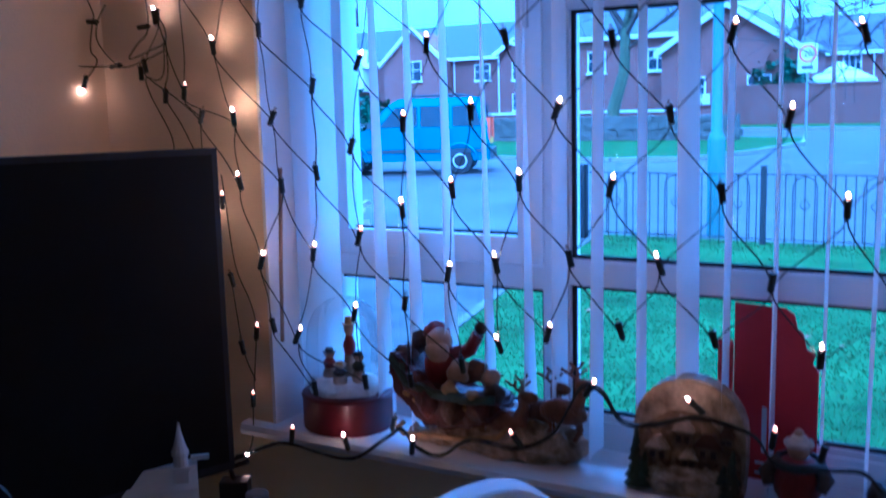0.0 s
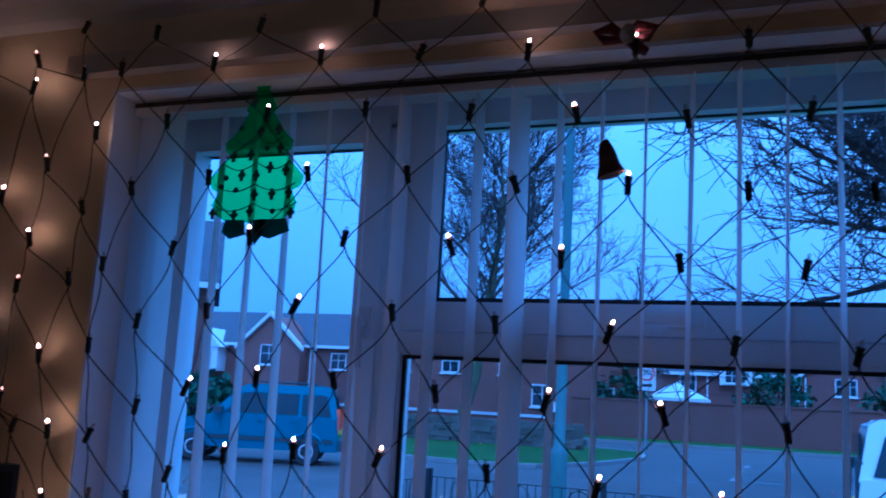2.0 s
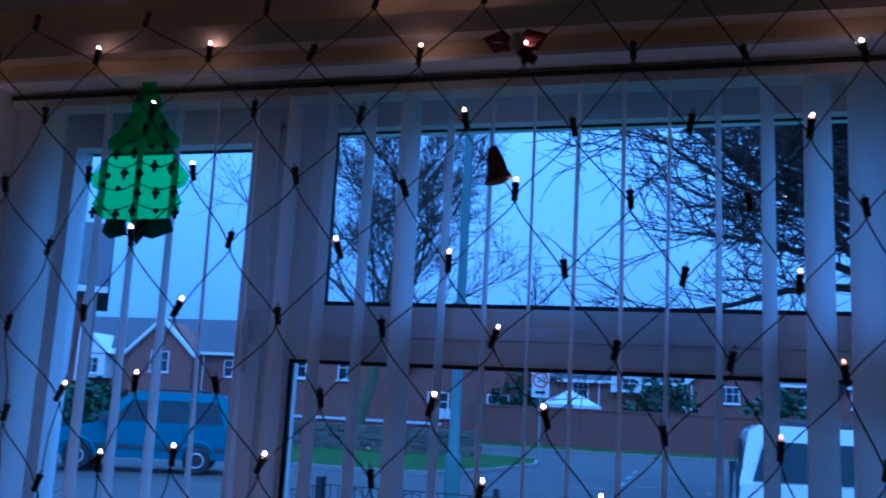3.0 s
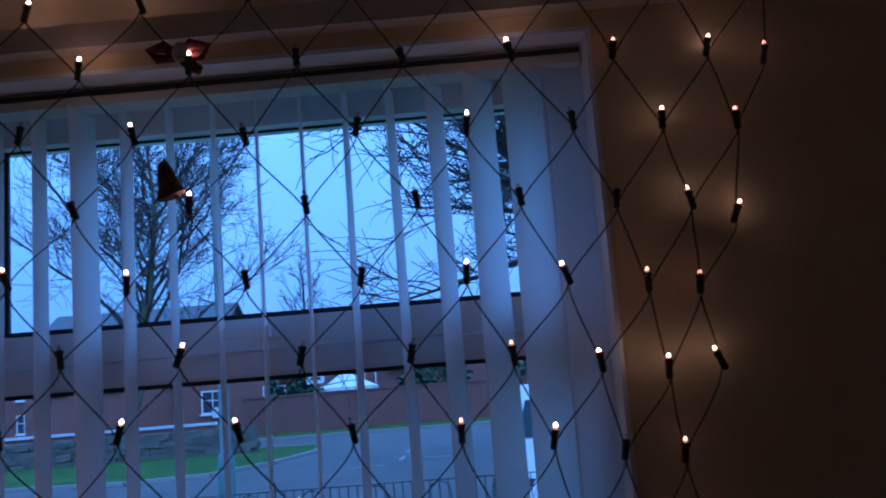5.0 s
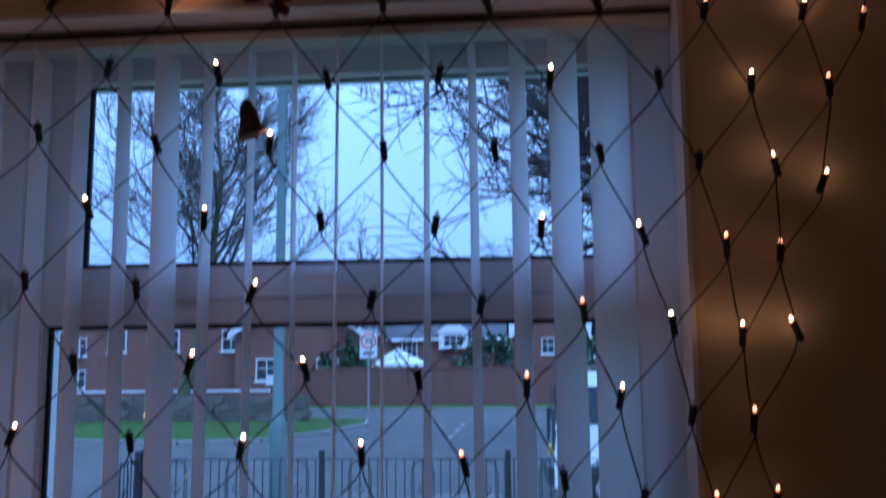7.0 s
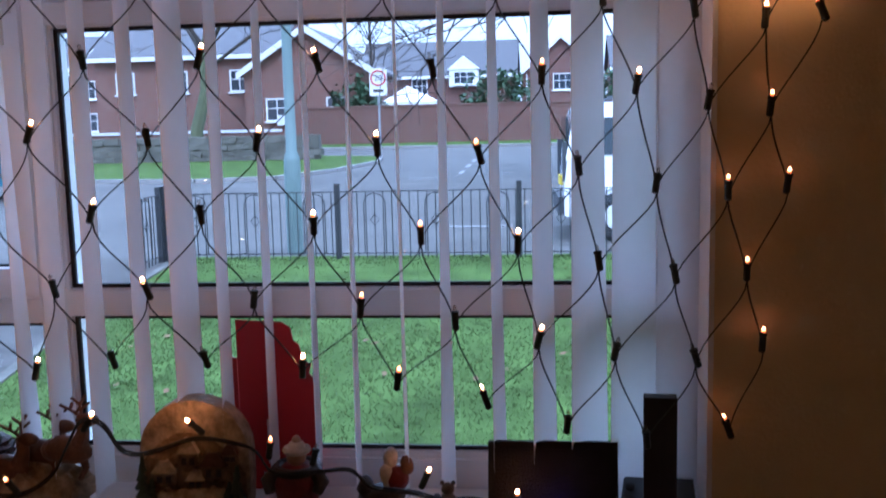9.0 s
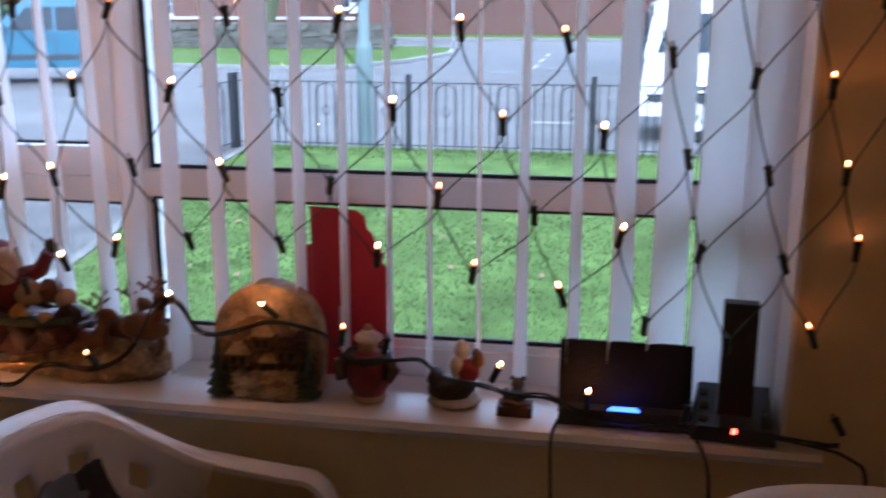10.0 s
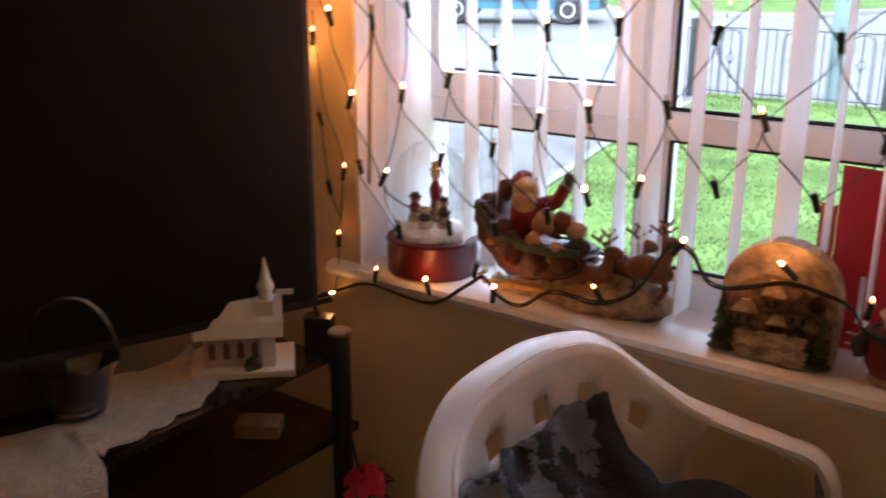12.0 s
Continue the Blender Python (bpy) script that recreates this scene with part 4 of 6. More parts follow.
# ---- trees ----
def bare_tree(name, label, at, height, r0, seed, bark, first, reach, rise, prim, sec, ter, way=None, wob=0.10, bold=0.75):
    """A bare tree: a tapered trunk, limbs along it, branches on those, and twigs. reach: the limbs' length, rise: their climb."""
    rt = random.Random(seed)
    t = thing(name, label, "tree", at)
    trunk, crown = B(), B()

    def limb(bm, p, d, ln, ra, rb, n, seg, climb):
        pts, rr, q, dd = [p], [ra], p, d
        for i in range(n):
            dd = (dd + Vector((rt.uniform(-1, 1), rt.uniform(-1, 1), rt.uniform(-1, 1))) * wob * 2 + Vector((0, 0, climb))).normalized()
            q = q + dd * ln / n
            pts.append(q)
            rr.append(ra + (rb - ra) * (i + 1) / n)
        tube(bm, pts, rr, seg, False)
        return pts

    def along(pts, f):
        k = min(int(f * (len(pts) - 1)), len(pts) - 2)
        return pts[k].lerp(pts[k + 1], f * (len(pts) - 1) - k), (pts[k + 1] - pts[k]).normalized()

    stem = limb(trunk, Vector((0, 0, -0.2)), Vector((0, 0, 1)), height, r0, 0.03, 9, 9, 0.02)
    for i in range(prim):
        f = first + (0.97 - first) * (i + rt.random()) / prim
        p, _ = along(stem, f)
        a = i * 2.4 + rt.uniform(-0.5, 0.5)
        flat = Vector((math.cos(a), math.sin(a), 0))
        if way is not None:
            flat = (flat * 0.75 + way).normalized()
        ln = reach * (1.05 - 0.65 * (f - first) / (1 - first)) * rt.uniform(0.75, 1.15)
        r1 = max(0.018, r0 * 0.32 * ln / reach)
        lp_ = limb(crown, p, (flat + Vector((0, 0, rise))).normalized(), ln, r1, 0.012, 6, 5, 0.06 * rise)
        for _ in range(sec):
            p2, d2 = along(lp_, rt.uniform(0.2, 0.98))
            side = Vector((rt.uniform(-1, 1), rt.uniform(-1, 1), rt.uniform(-0.5, 0.9))).normalized()
            l2 = ln * rt.uniform(0.22, 0.42)
            bp_ = limb(crown, p2, (d2 * 0.8 + side * 0.75).normalized(), l2, 0.024 * bold, 0.012 * bold, 4, 3, 0.05 * rise)
            for _ in range(ter):
                p3, d3 = along(bp_, rt.uniform(0.25, 1.0))
                side = Vector((rt.uniform(-1, 1), rt.uniform(-1, 1), rt.uniform(-0.6, 0.8))).normalized()
                limb(crown, p3, (d3 * 0.7 + side * 0.8).normalized(), l2 * rt.uniform(0.3, 0.6), 0.013 * bold, 0.008 * bold, 3, 3, 0.03 * rise)
    part("trunk", trunk, bark, t, smooth=True)
    part("crown", crown, M_BARK, t, "bare winter branches")
    return t


bare_tree("tree", "tall bare winter tree with upright branches", (-11.9, 32.4, gz(32)), 12.5, 0.25, 5, M_MOSSBARK, 0.26, 7.4, 1.0, 36, 17, 10, None, 0.13)
bare_tree("tree", "wide spreading bare winter tree", (2.9, 26.0, gz(26)), 13.0, 0.38, 9, M_BARK, 0.46, 7.8, 0.42, 70, 19, 12, Vector((-0.45, 0, 0)), 0.16, 1.1)
bare_tree("tree", "slender bare winter tree beyond the road", (-8.2, 46, gz(46)), 8.5, 0.13, 14, M_BARK, 0.25, 2.8, 1.2, 20, 6, 4)
bare_tree("tree", "slender bare winter tree among the far houses", (-22.5, 58, gz(58)), 10.5, 0.15, 15, M_BARK, 0.25, 3.6, 1.3, 20, 6, 4)


def bush(name, label, at, size, seed, n=420):
    rb = random.Random(seed)
    b_ = thing(name, label, "bush", at)
    bm = B()
    for k in range(4):
        tube(bm, [(0, 0, -0.1), (rb.uniform(-0.5, 0.5) * size[0], rb.uniform(-0.4, 0.4) * size[1], size[2] * 0.8)], [0.06, 0.02], 5)
    part("stem", bm, M_BARK, b_)
    bm = B()
    for _ in range(n):
        d = Vector((rb.gauss(0, 1), rb.gauss(0, 1), rb.gauss(0, 1))).normalized() * rb.uniform(0.55, 1.08)
        c = Vector((d.x * size[0], d.y * size[1], size[2] * 0.5 + d.z * size[2] * 0.52))
        for _ in range(3):
            a = Vector((rb.uniform(-1, 1), rb.uniform(-1, 1), rb.uniform(-1, 1))).normalized() * 0.16
            e = a.cross(Vector((rb.uniform(-1, 1), rb.uniform(-1, 1), 1))).normalized() * 0.10
            o = c + Vector((rb.uniform(-0.15, 0.15), rb.uniform(-0.15, 0.15), rb.uniform(-0.15, 0.15)))
            bm.faces.new([bm.verts.new(o + v) for v in (-a, e, a, -e)])
    part("crown", bm, M_LEAF, b_)
    return b_


bush("bush", "dark evergreen bush above the brick wall", (-8.6, 45.6, gz(45)), (1.3, 1.0, 3.3), 1)
bush("bush", "dark evergreen bush above the brick wall", (-1.9, 45.6, gz(45)), (1.7, 1.0, 3.4), 2)
bush("bush", "dark evergreen bush above the brick wall", (3.2, 45.6, gz(45)), (1.6, 1.0, 3.1), 3)
bush("bush", "clipped dark shrub beside the near house", (-19.4, 27.4, gz(27)), (1.5, 0.9, 1.9), 4)

# pale bare shrub by the path, close to the window
ps = thing("shrub", "pale dry shrub with whitish seed heads by the path", "shrub", (-4.7, 5.6, gz(5)))
rp = random.Random(5)
bm = B()
bt = B()
for _ in range(110):
    a, s = rp.uniform(0, 6.28), rp.uniform(0.15, 0.85)
    top = Vector((math.cos(a) * s, math.sin(a) * s, rp.uniform(0.5, 1.0)))
    tube(bm, [(0, 0, 0), top * 0.5 + Vector((0, 0, 0.1)), top], 0.005, 4)
    for _ in range(5):
        c = top + Vector((rp.uniform(-0.08, 0.08), rp.uniform(-0.08, 0.08), rp.uniform(-0.08, 0.08)))
        e, f = Vector((rp.uniform(-1, 1), rp.uniform(-1, 1), rp.uniform(-1, 1))).normalized() * 0.05, Vector((0.035, 0.0, 0.03))
        bt.faces.new([bt.verts.new(c + v) for v in (-e, f, e, -f)])
part("stem", bm, M_BARK, ps)
part("seed_head", bt, mat("pale_dry_flower", (0.55, 0.50, 0.44), 0.9, vary=0.3), ps, "pale dry seed heads")

# ---- things in the room ----
M_CERAMIC = mat("glazed_white_ceramic", (0.72, 0.68, 0.60), 0.25, vary=0.08, scale=20, coat=0.4)
M_RESIN_BROWN = mat("painted_brown_resin", (0.085, 0.035, 0.018), 0.45, vary=0.45, scale=45, bump=0.5, bscale=160)
M_RESIN_HULL = mat("painted_dark_red_resin", (0.075, 0.014, 0.010), 0.45, vary=0.6, scale=38, bump=0.5, bscale=160)
M_RESIN_RELIEF = mat("mottled_village_relief", (0.20, 0.125, 0.065), 0.6, vary=0.8, scale=30, bump=0.8, bscale=130)
M_RESIN_DEER = mat("painted_tan_resin", (0.17, 0.07, 0.03), 0.45, vary=0.4, scale=50, bump=0.4, bscale=160)
M_RESIN_RED = mat("painted_red_resin", (0.19, 0.014, 0.015), 0.4, vary=0.3, scale=40, bump=0.3, bscale=150)
M_RESIN_WHITE = mat("painted_snow_resin", (0.60, 0.54, 0.45), 0.6, vary=0.25, scale=40, bump=0.6, bscale=120)
M_RESIN_STONE = mat("painted_stone_resin", (0.42, 0.31, 0.19), 0.6, vary=0.65, scale=32, bump=0.8, bscale=90)
M_RESIN_GREEN = mat("painted_dark_green_resin", (0.03, 0.055, 0.03), 0.55, vary=0.4, scale=50, bump=0.6, bscale=140)
M_RESIN_DARK = mat("painted_dark_resin", (0.035, 0.028, 0.025), 0.45, vary=0.4, scale=60, bump=0.3, bscale=150)
M_RESIN_GOLD = mat("painted_gold_resin", (0.45, 0.27, 0.08), 0.4, 0.3, vary=0.3, scale=60)
M_RESIN_SKIN = mat("painted_cream_resin", (0.42, 0.29, 0.19), 0.5, vary=0.2, scale=60)
M_REDBASE = mat("deep_red_gloss_base", (0.085, 0.004, 0.007), 0.45, vary=0.2, scale=20, coat=0.05)
M_CARD = mat("red_card", (0.52, 0.015, 0.02), 0.55, vary=0.08, scale=12)
M_PLASTIC = mat("white_moulded_plastic", (0.80, 0.79, 0.78), 0.32, vary=0.05, scale=9, bump=0.05, bscale=250)
M_WOODDARK = mat("dark_stained_wood", (0.028, 0.014, 0.010), 0.35, vary=0.35, scale=14, bump=0.15, bscale=60)
M_BLACKGLASS = mat("black_glass_shelf", (0.012, 0.010, 0.010), 0.12, vary=0.2, coat=0.5)
M_LACE = mat("cream_lace", (0.62, 0.55, 0.47), 0.9, vary=0.15, scale=60, bump=0.8, bscale=220, trans=0.25)
ln_, lk_ = M_LACE.node_tree.nodes, M_LACE.node_tree.links
l_tc, l_vo, l_cmp, l_tr, l_mx = ln_.new("ShaderNodeTexCoord"), ln_.new("ShaderNodeTexVoronoi"), ln_.new("ShaderNodeMath"), ln_.new("ShaderNodeBsdfTransparent"), ln_.new("ShaderNodeMixShader")
l_vo.inputs["Scale"].default_value = 240
l_cmp.operation, l_cmp.inputs[1].default_value = "LESS_THAN", 0.2
lk_.new(l_tc.outputs["Object"], l_vo.inputs["Vector"])
lk_.new(l_vo.outputs["Distance"], l_cmp.inputs[0])
lk_.new(l_cmp.outputs["Value"], l_mx.inputs[0])
lk_.new(ln_["Material Output"].inputs["Surface"].links[0].from_socket, l_mx.inputs[1])
lk_.new(l_tr.outputs["BSDF"], l_mx.inputs[2])
lk_.new(l_mx.outputs["Shader"], ln_["Material Output"].inputs["Surface"])
M_CHROME = mat("grey_metal_cap", (0.22, 0.20, 0.18), 0.5, 0.4)
M_CLEAR = clear_glass("clear_dome_glass", (0.985, 0.99, 0.99), 0.55)
M_JUG = clear_glass("pale_cut_glass", (0.84, 0.83, 0.80), 2.6, 0.14)


def camo_mat():
    m = mat("grey_black_patterned_cloth", (0.12, 0.13, 0.14), 0.85, vary=0.3, scale=14, bump=0.6, bscale=350)
    r = [n for n in m.node_tree.nodes if n.type == "VALTORGB"][0]
    r.color_ramp.interpolation = "CONSTANT"
    r.color_ramp.elements[0].color = (0.012, 0.012, 0.014, 1)
    r.color_ramp.elements[1].position, r.color_ramp.elements[1].color = 0.49, (0.13, 0.145, 0.16, 1)
    return m


M_CAMO = camo_mat()
M_BLACKCLOTH = mat("black_cloth", (0.012, 0.011, 0.012), 0.95, vary=0.3, scale=20, bump=0.6, bscale=300)


def figure(name, pieces, at, turn, label, category):
    """One plain mesh painted in several colours; pieces are (builder, material)."""
    bm = B()
    mats = []
    for build, material in pieces:
        before = len(bm.faces)
        build(bm)
        bm.faces.ensure_lookup_table()
        if material not in mats:
            mats.append(material)
        for f in bm.faces[before:]:
            f.material_index = mats.index(material)
            f.smooth = True
    bmesh.ops.recalc_face_normals(bm, faces=bm.faces)
    me = bpy.data.meshes.new(name)
    bm.to_mesh(me)
    bm.free()
    for material in mats:
        me.materials.append(material)
    me.set_sharp_from_angle(angle=radians(50))
    ob = new(name, me)
    ob.matrix_world = pose(*at, 0, 0, turn)
    return tagged(ob, label, category, "ornaments on the sill" if at[2] < 1 else "")


def ornament(name, pieces, at, turn, label, category):
    """A thing whose pieces are (part name, builder, material)."""
    ob = thing(name, label, category, at, turn)
    for piece, build, material in pieces:
        bm = B()
        build(bm)
        part(piece, bm, material, ob, smooth=True)
    return ob


# television
tv = thing("television", "large flat black television with a dark screen", "television", (-1.165, 0.752, 0.735), 70.5)
bm = B()
bx(bm, -0.53, 0.53, -0.018, 0.022, 0.10, 0.713)
part("casing", bm, M_BLACK, tv, bevel=0.006)
bm = B()
bx(bm, -0.518, 0.518, -0.0205, -0.0185, 0.118, 0.702)
part("screen", bm, M_SCREEN, tv, "switched-off black screen")
bm = B()
bx(bm, -0.06, 0.06, 0.0, 0.03, 0.0, 0.16)
part("neck", bm, M_BLACK, tv, bevel=0.004)
bm = B()
bx(bm, -0.10, 0.10, -0.05, 0.09, 0.0, 0.014)
part("foot", bm, M_BLACKGLASS, tv, bevel=0.004)

# stand
st = thing("tv_stand", "black television stand with round posts and dark shelves", "tv stand", (-1.175, 0.72, FLOOR))
for z0, z1 in ((0.618, 0.634), (0.43, 0.448), (0.10, 0.118)):
    bm = B()
    bx(bm, -0.245, 0.225 if z0 > 0.5 else 0.215, -0.56, 0.53 if z0 > 0.5 else 0.62, z0, z1)
    part("shelf", bm, M_BLACKGLASS if z0 > 0.5 else M_WOODDARK, st, bevel=0.004)
bm = B()
lathe(bm, [(0.021, 0.0), (0.021, 0.676)], 20)
leg = mesh_of("post", bm, M_BLACK, True)
bm = B()
lathe(bm, [(0.0215, 0.676), (0.0225, 0.679), (0.0225, 0.684), (0.019, 0.687)], 20)
cap = mesh_of("cap", bm, M_CHROME, True)
for x, y in ((0.237, 0.546), (-0.235, 0.546), (0.237, -0.575), (-0.235, -0.575)):
    p = share("post", leg, st, pose(x, y, 0))
    share("cap", cap, p, pose(0, 0, 0), "pale metal cap")
bm = B()
bx(bm, -0.18, 0.17, -0.33, 0.12, 0.449, 0.50)
pl = part("player", bm, M_BLACK, None, bevel=0.004)
pl.matrix_world = pose(-1.175, 0.72, FLOOR)
tagged(pl, "flat black disc player on the lower shelf", "player")
bm = B()
bx(bm, -0.045, 0.045, -0.03, 0.03, 0, 0.028)
pb = part("small_box", bm, mat("pale_card_box", (0.42, 0.32, 0.26), 0.7, vary=0.2, scale=40), None, bevel=0.003)
pb.matrix_world = pose(-1.09, 1.18, FLOOR + 0.449, 0, 0, 35)
tagged(pb, "small pale box lying on the dark shelf", "box")

# white ceramic church
ch = thing("ceramic_church", "white ceramic church ornament with a small spire", "ornament", (-1.045, 1.112, 0.735), 46)
ch.scale = (1.05, 1.05, 1.08)
bm = B()
bx(bm, -0.090, 0.092, -0.062, 0.060, 0, 0.014)
bmesh.ops.subdivide_edges(bm, edges=bm.edges[:], cuts=3, use_grid_fill=True)
for v in bm.verts:
    v.co += noise.noise_vector(v.co * 40) * 0.004
part("snow_base", bm, M_CERAMIC, ch, smooth=True)
bm = B()
bx(bm, -0.068, 0.055, -0.035, 0.035, 0.01, 0.078)
part("nave", bm, mat("pink_grey_ceramic", (0.55, 0.46, 0.42), 0.35, vary=0.12, scale=60), ch, bevel=0.003)
bm = B()
prism(bm, [(-0.054, 0.072), (0.054, 0.072), (0.050, 0.098), (0.036, 0.134), (-0.036, 0.134), (-0.050, 0.098)], -0.074, 0.082)
ro = part("roof", bm, M_CERAMIC, ch, "snow-white roof", bevel=0.004)
ro.matrix_local = pose(0, 0, 0, 0, 0, 90)
bm = B()
bx(bm, 0.035, 0.059, -0.046, -0.020, 0.01, 0.132)
bx(bm, 0.032, 0.062, -0.049, -0.017, 0.130, 0.136)
lathe(bm, [(0.013, 0.136), (0.012, 0.152), (0.015, 0.154), (0.015, 0.160), (0.010, 0.172), (0.004, 0.196), (0.002, 0.210)], 12, (0.047, -0.033, 0))
part("tower", bm, M_CERAMIC, ch, bevel=0.0)
bm = B()
bx(bm, 0.064, 0.095, -0.035, -0.028, 0.142, 0.150)
part("vane", bm, M_CERAMIC, ch)
for k in range(4):
    bm = B()
    prism(bm, [(-0.006, 0), (0.006, 0), (0.006, 0.024), (0, 0.032), (-0.006, 0.024)], -0.003, 0.003)
    part("window", bm, mat("mauve_glaze", (0.20, 0.11, 0.13), 0.3) if k == 0 else bpy.data.materials["mauve_glaze"], ch, "dark mauve arched window").matrix_local = pose(-0.052 + 0.025 * k, -0.036, 0.030)
bm = B()
for k in range(10):
    ball(bm, (0.02 + rn.uniform(-0.014, 0.014), -0.046 + rn.uniform(-0.006, 0.006), 0.018 + rn.uniform(-0.006, 0.012)), 0.008, 6)
part("shrub", bm, M_RESIN_GREEN, ch)

# glass basket
gb = thing("glass_basket", "pale cut glass basket with a tall arched handle", "basket", (-1.114, 0.800, 0.741), 59)
gb.scale = (1.2, 1.2, 1.08)
bm = B()
lathe(bm, [(0.034, 0.0), (0.040, 0.004), (0.048, 0.04), (0.058, 0.078), (0.066, 0.092), (0.064, 0.093), (0.055, 0.078), (0.044, 0.04), (0.034, 0.008)], 20)
for v in bm.verts:
    a = math.atan2(v.co.y, v.co.x)
    v.co.z += 0.006 * math.cos(8 * a) * max(0, v.co.z - 0.07) / 0.02
part("bowl", bm, M_JUG, gb, smooth=True)
bm = B()
tube(bm, [(0.063 * math.cos(a), 0, 0.088 + 0.105 * math.sin(a)) for a in [math.pi * k / 18 for k in range(19)]], 0.0022, 6)
part("handle", bm, M_JUG, gb, smooth=True)

# lace runner, over the stand's front edge
bm = B()
NU, NV = 44, 26
grid = []
for i in range(NU + 1):
    s = i / NU
    y = 0.42 + 0.68 * s
    row = []
    for k in range(NV + 1):
        t = k / NV
        reach = 0.29 if s < 0.59 else 0.29 - 0.5 * (s - 0.59)
        reach += 0.15 * max(0, 1 - abs(s - 0.365) / 0.11) ** 0.45 + 0.022 * abs(math.sin(s * 31)) ** 0.6
        back = -1.22 + 0.05 * math.sin(s * 9)
        d = reach * t
        x, z = back + d, 0.7372 + 0.022 * max(0, noise.noise(Vector((s * 11, t * 5, 0)))) + 0.006 * max(0, noise.noise(Vector((s * 30, t * 14, 4))))
        if x > -0.942:
            over = x + 0.942
            x = -0.940 + 0.014 * math.sin(s * 22) * min(1, over / 0.06) + 0.012 * min(1, over / 0.02)
            z = 0.739 - over
        row.append(bm.verts.new((x, y, z)))
    grid.append(row)
for a, b in zip(grid, grid[1:]):
    for k in range(NV):
        bm.faces.new((a[k], a[k + 1], b[k + 1], b[k]))
lc = part("lace_runner", bm, M_LACE, None, smooth=True)
tagged(lc, "cream lace runner hanging over the stand's edge", "table runner")
lc.modifiers.new("thick", "SOLIDIFY").thickness = 0.0012

# adapter plug and red cloth flower
pg = thing("plug_adapter", "black plug adapter with cables beside the stand", "adapter", (-1.025, 1.30, 0.70), 30)
bm = B()
bx(bm, -0.028, 0.028, -0.02, 0.02, 0, 0.085)
part("casing", bm, M_BLACK, pg, bevel=0.008)
bm = B()
tube(bm, [(0, 0, 0.08), (-0.01, 0.0, 0.11), (0.03, -0.01, 0.125)], 0.006, 6)
tube(bm, [(0, 0, 0.0), (-0.05, 0.0, -0.03), (-0.16, -0.03, -0.05), (-0.25, -0.05, -0.02)], 0.003, 6)
tube(bm, [(0.01, 0, 0.0), (0.05, -0.02, -0.1), (0.09, -0.03, -0.3), (0.10, -0.03, -0.58)], 0.003, 6)
part("lead", bm, M_BLACK, pg, smooth=True)
fl = thing("cloth_flower", "red cloth flower with dark green leaves", "flower", (-0.825, 1.215, FLOOR), 0)
fl.scale = (0.8, 0.8, 0.95)
bm = B()
tube(bm, [(0, 0, 0.0), (0.01, 0, 0.2), (0, 0, 0.40)], 0.004, 6)
part("stem", bm, M_RESIN_GREEN, fl, smooth=True)
bm = B()
for k in range(16):
    a, r = k * 2.4, 0.012 + 0.0028 * k
    c = Vector((math.cos(a) * r, math.sin(a) * r, 0.455 - 0.0016 * k))
    n = Vector((math.cos(a), math.sin(a), 0.9)).normalized()
    e = n.orthogonal().normalized() * 0.022
    f = n.cross(e).normalized() * 0.024
    bm.faces.new([bm.verts.new(c + v) for v in (-e - f * 0.4, e - f * 0.4, e * 0.8 + f + n * 0.008, -e * 0.8 + f + n * 0.008)])
part("blossom", bm, mat("red_cloth", (0.50, 0.015, 0.03), 0.8, vary=0.3, scale=60), fl, "red cloth petals").modifiers.new("thick", "SOLIDIFY").thickness = 0.001
for k in range(5):
    bm = B()
    prism(bm, [(0, -0.022), (0.03, 0), (0.075, 0.0), (0.03, 0.024)], -0.001, 0.001)
    part("leaf", bm, M_RESIN_GREEN, fl).matrix_local = pose(0, 0, 0.43, 80, 10, k * 72)
vs_ = thing("flower_pot", "brown pot holding the cloth flower", "pot", (-0.825, 1.215, FLOOR))
bm = B()
lathe(bm, [(0.05, 0), (0.07, 0.14), (0.074, 0.16), (0.066, 0.16), (0.05, 0.02)], 18)
part("pot_body", bm, M_WOODDARK, vs_, smooth=True)

# shelf on the wall beside the window
ws = thing("wall_shelf", "dark stained wooden wall shelf on two brackets", "shelf", (ROOM_L, 1.0, 2.215))
bm = B()
bx(bm, 0, 0.16, -0.40, 0.362, 0.0, 0.085)
part("board", bm, M_WOODDARK, ws, bevel=0.004)
for y in (-0.30, 0.325):
    bm = B()
    prism(bm, [(0, -0.10), (0.095, -0.07), (0.10, 0.0), (0, 0.0)], y - 0.022, y + 0.022)
    part("bracket", bm, M_WOODDARK, ws, bevel=0.004)

# ---- white garden chair ----
chair = thing("garden_chair", "white moulded plastic garden armchair", "chair", group="white garden chairs")
RIM = [(0.002, 1.325, 0.500), (-0.008, 1.333, 0.708), (-0.035, 1.335, 0.774), (-0.095, 1.333, 0.787), (-0.169, 1.326, 0.798), (-0.239, 1.307, 0.820), (-0.292, 1.265, 0.868), (-0.343, 1.199, 0.933),
       (-0.376, 1.114, 0.950), (-0.394, 1.034, 0.944), (-0.406, 0.940, 0.920), (-0.388, 0.865, 0.874), (-0.335, 0.800, 0.818), (-0.244, 0.762, 0.794), (-0.120, 0.750, 0.784), (-0.035, 0.748, 0.772), (-0.008, 0.750, 0.708), (0.002, 0.757, 0.500)]


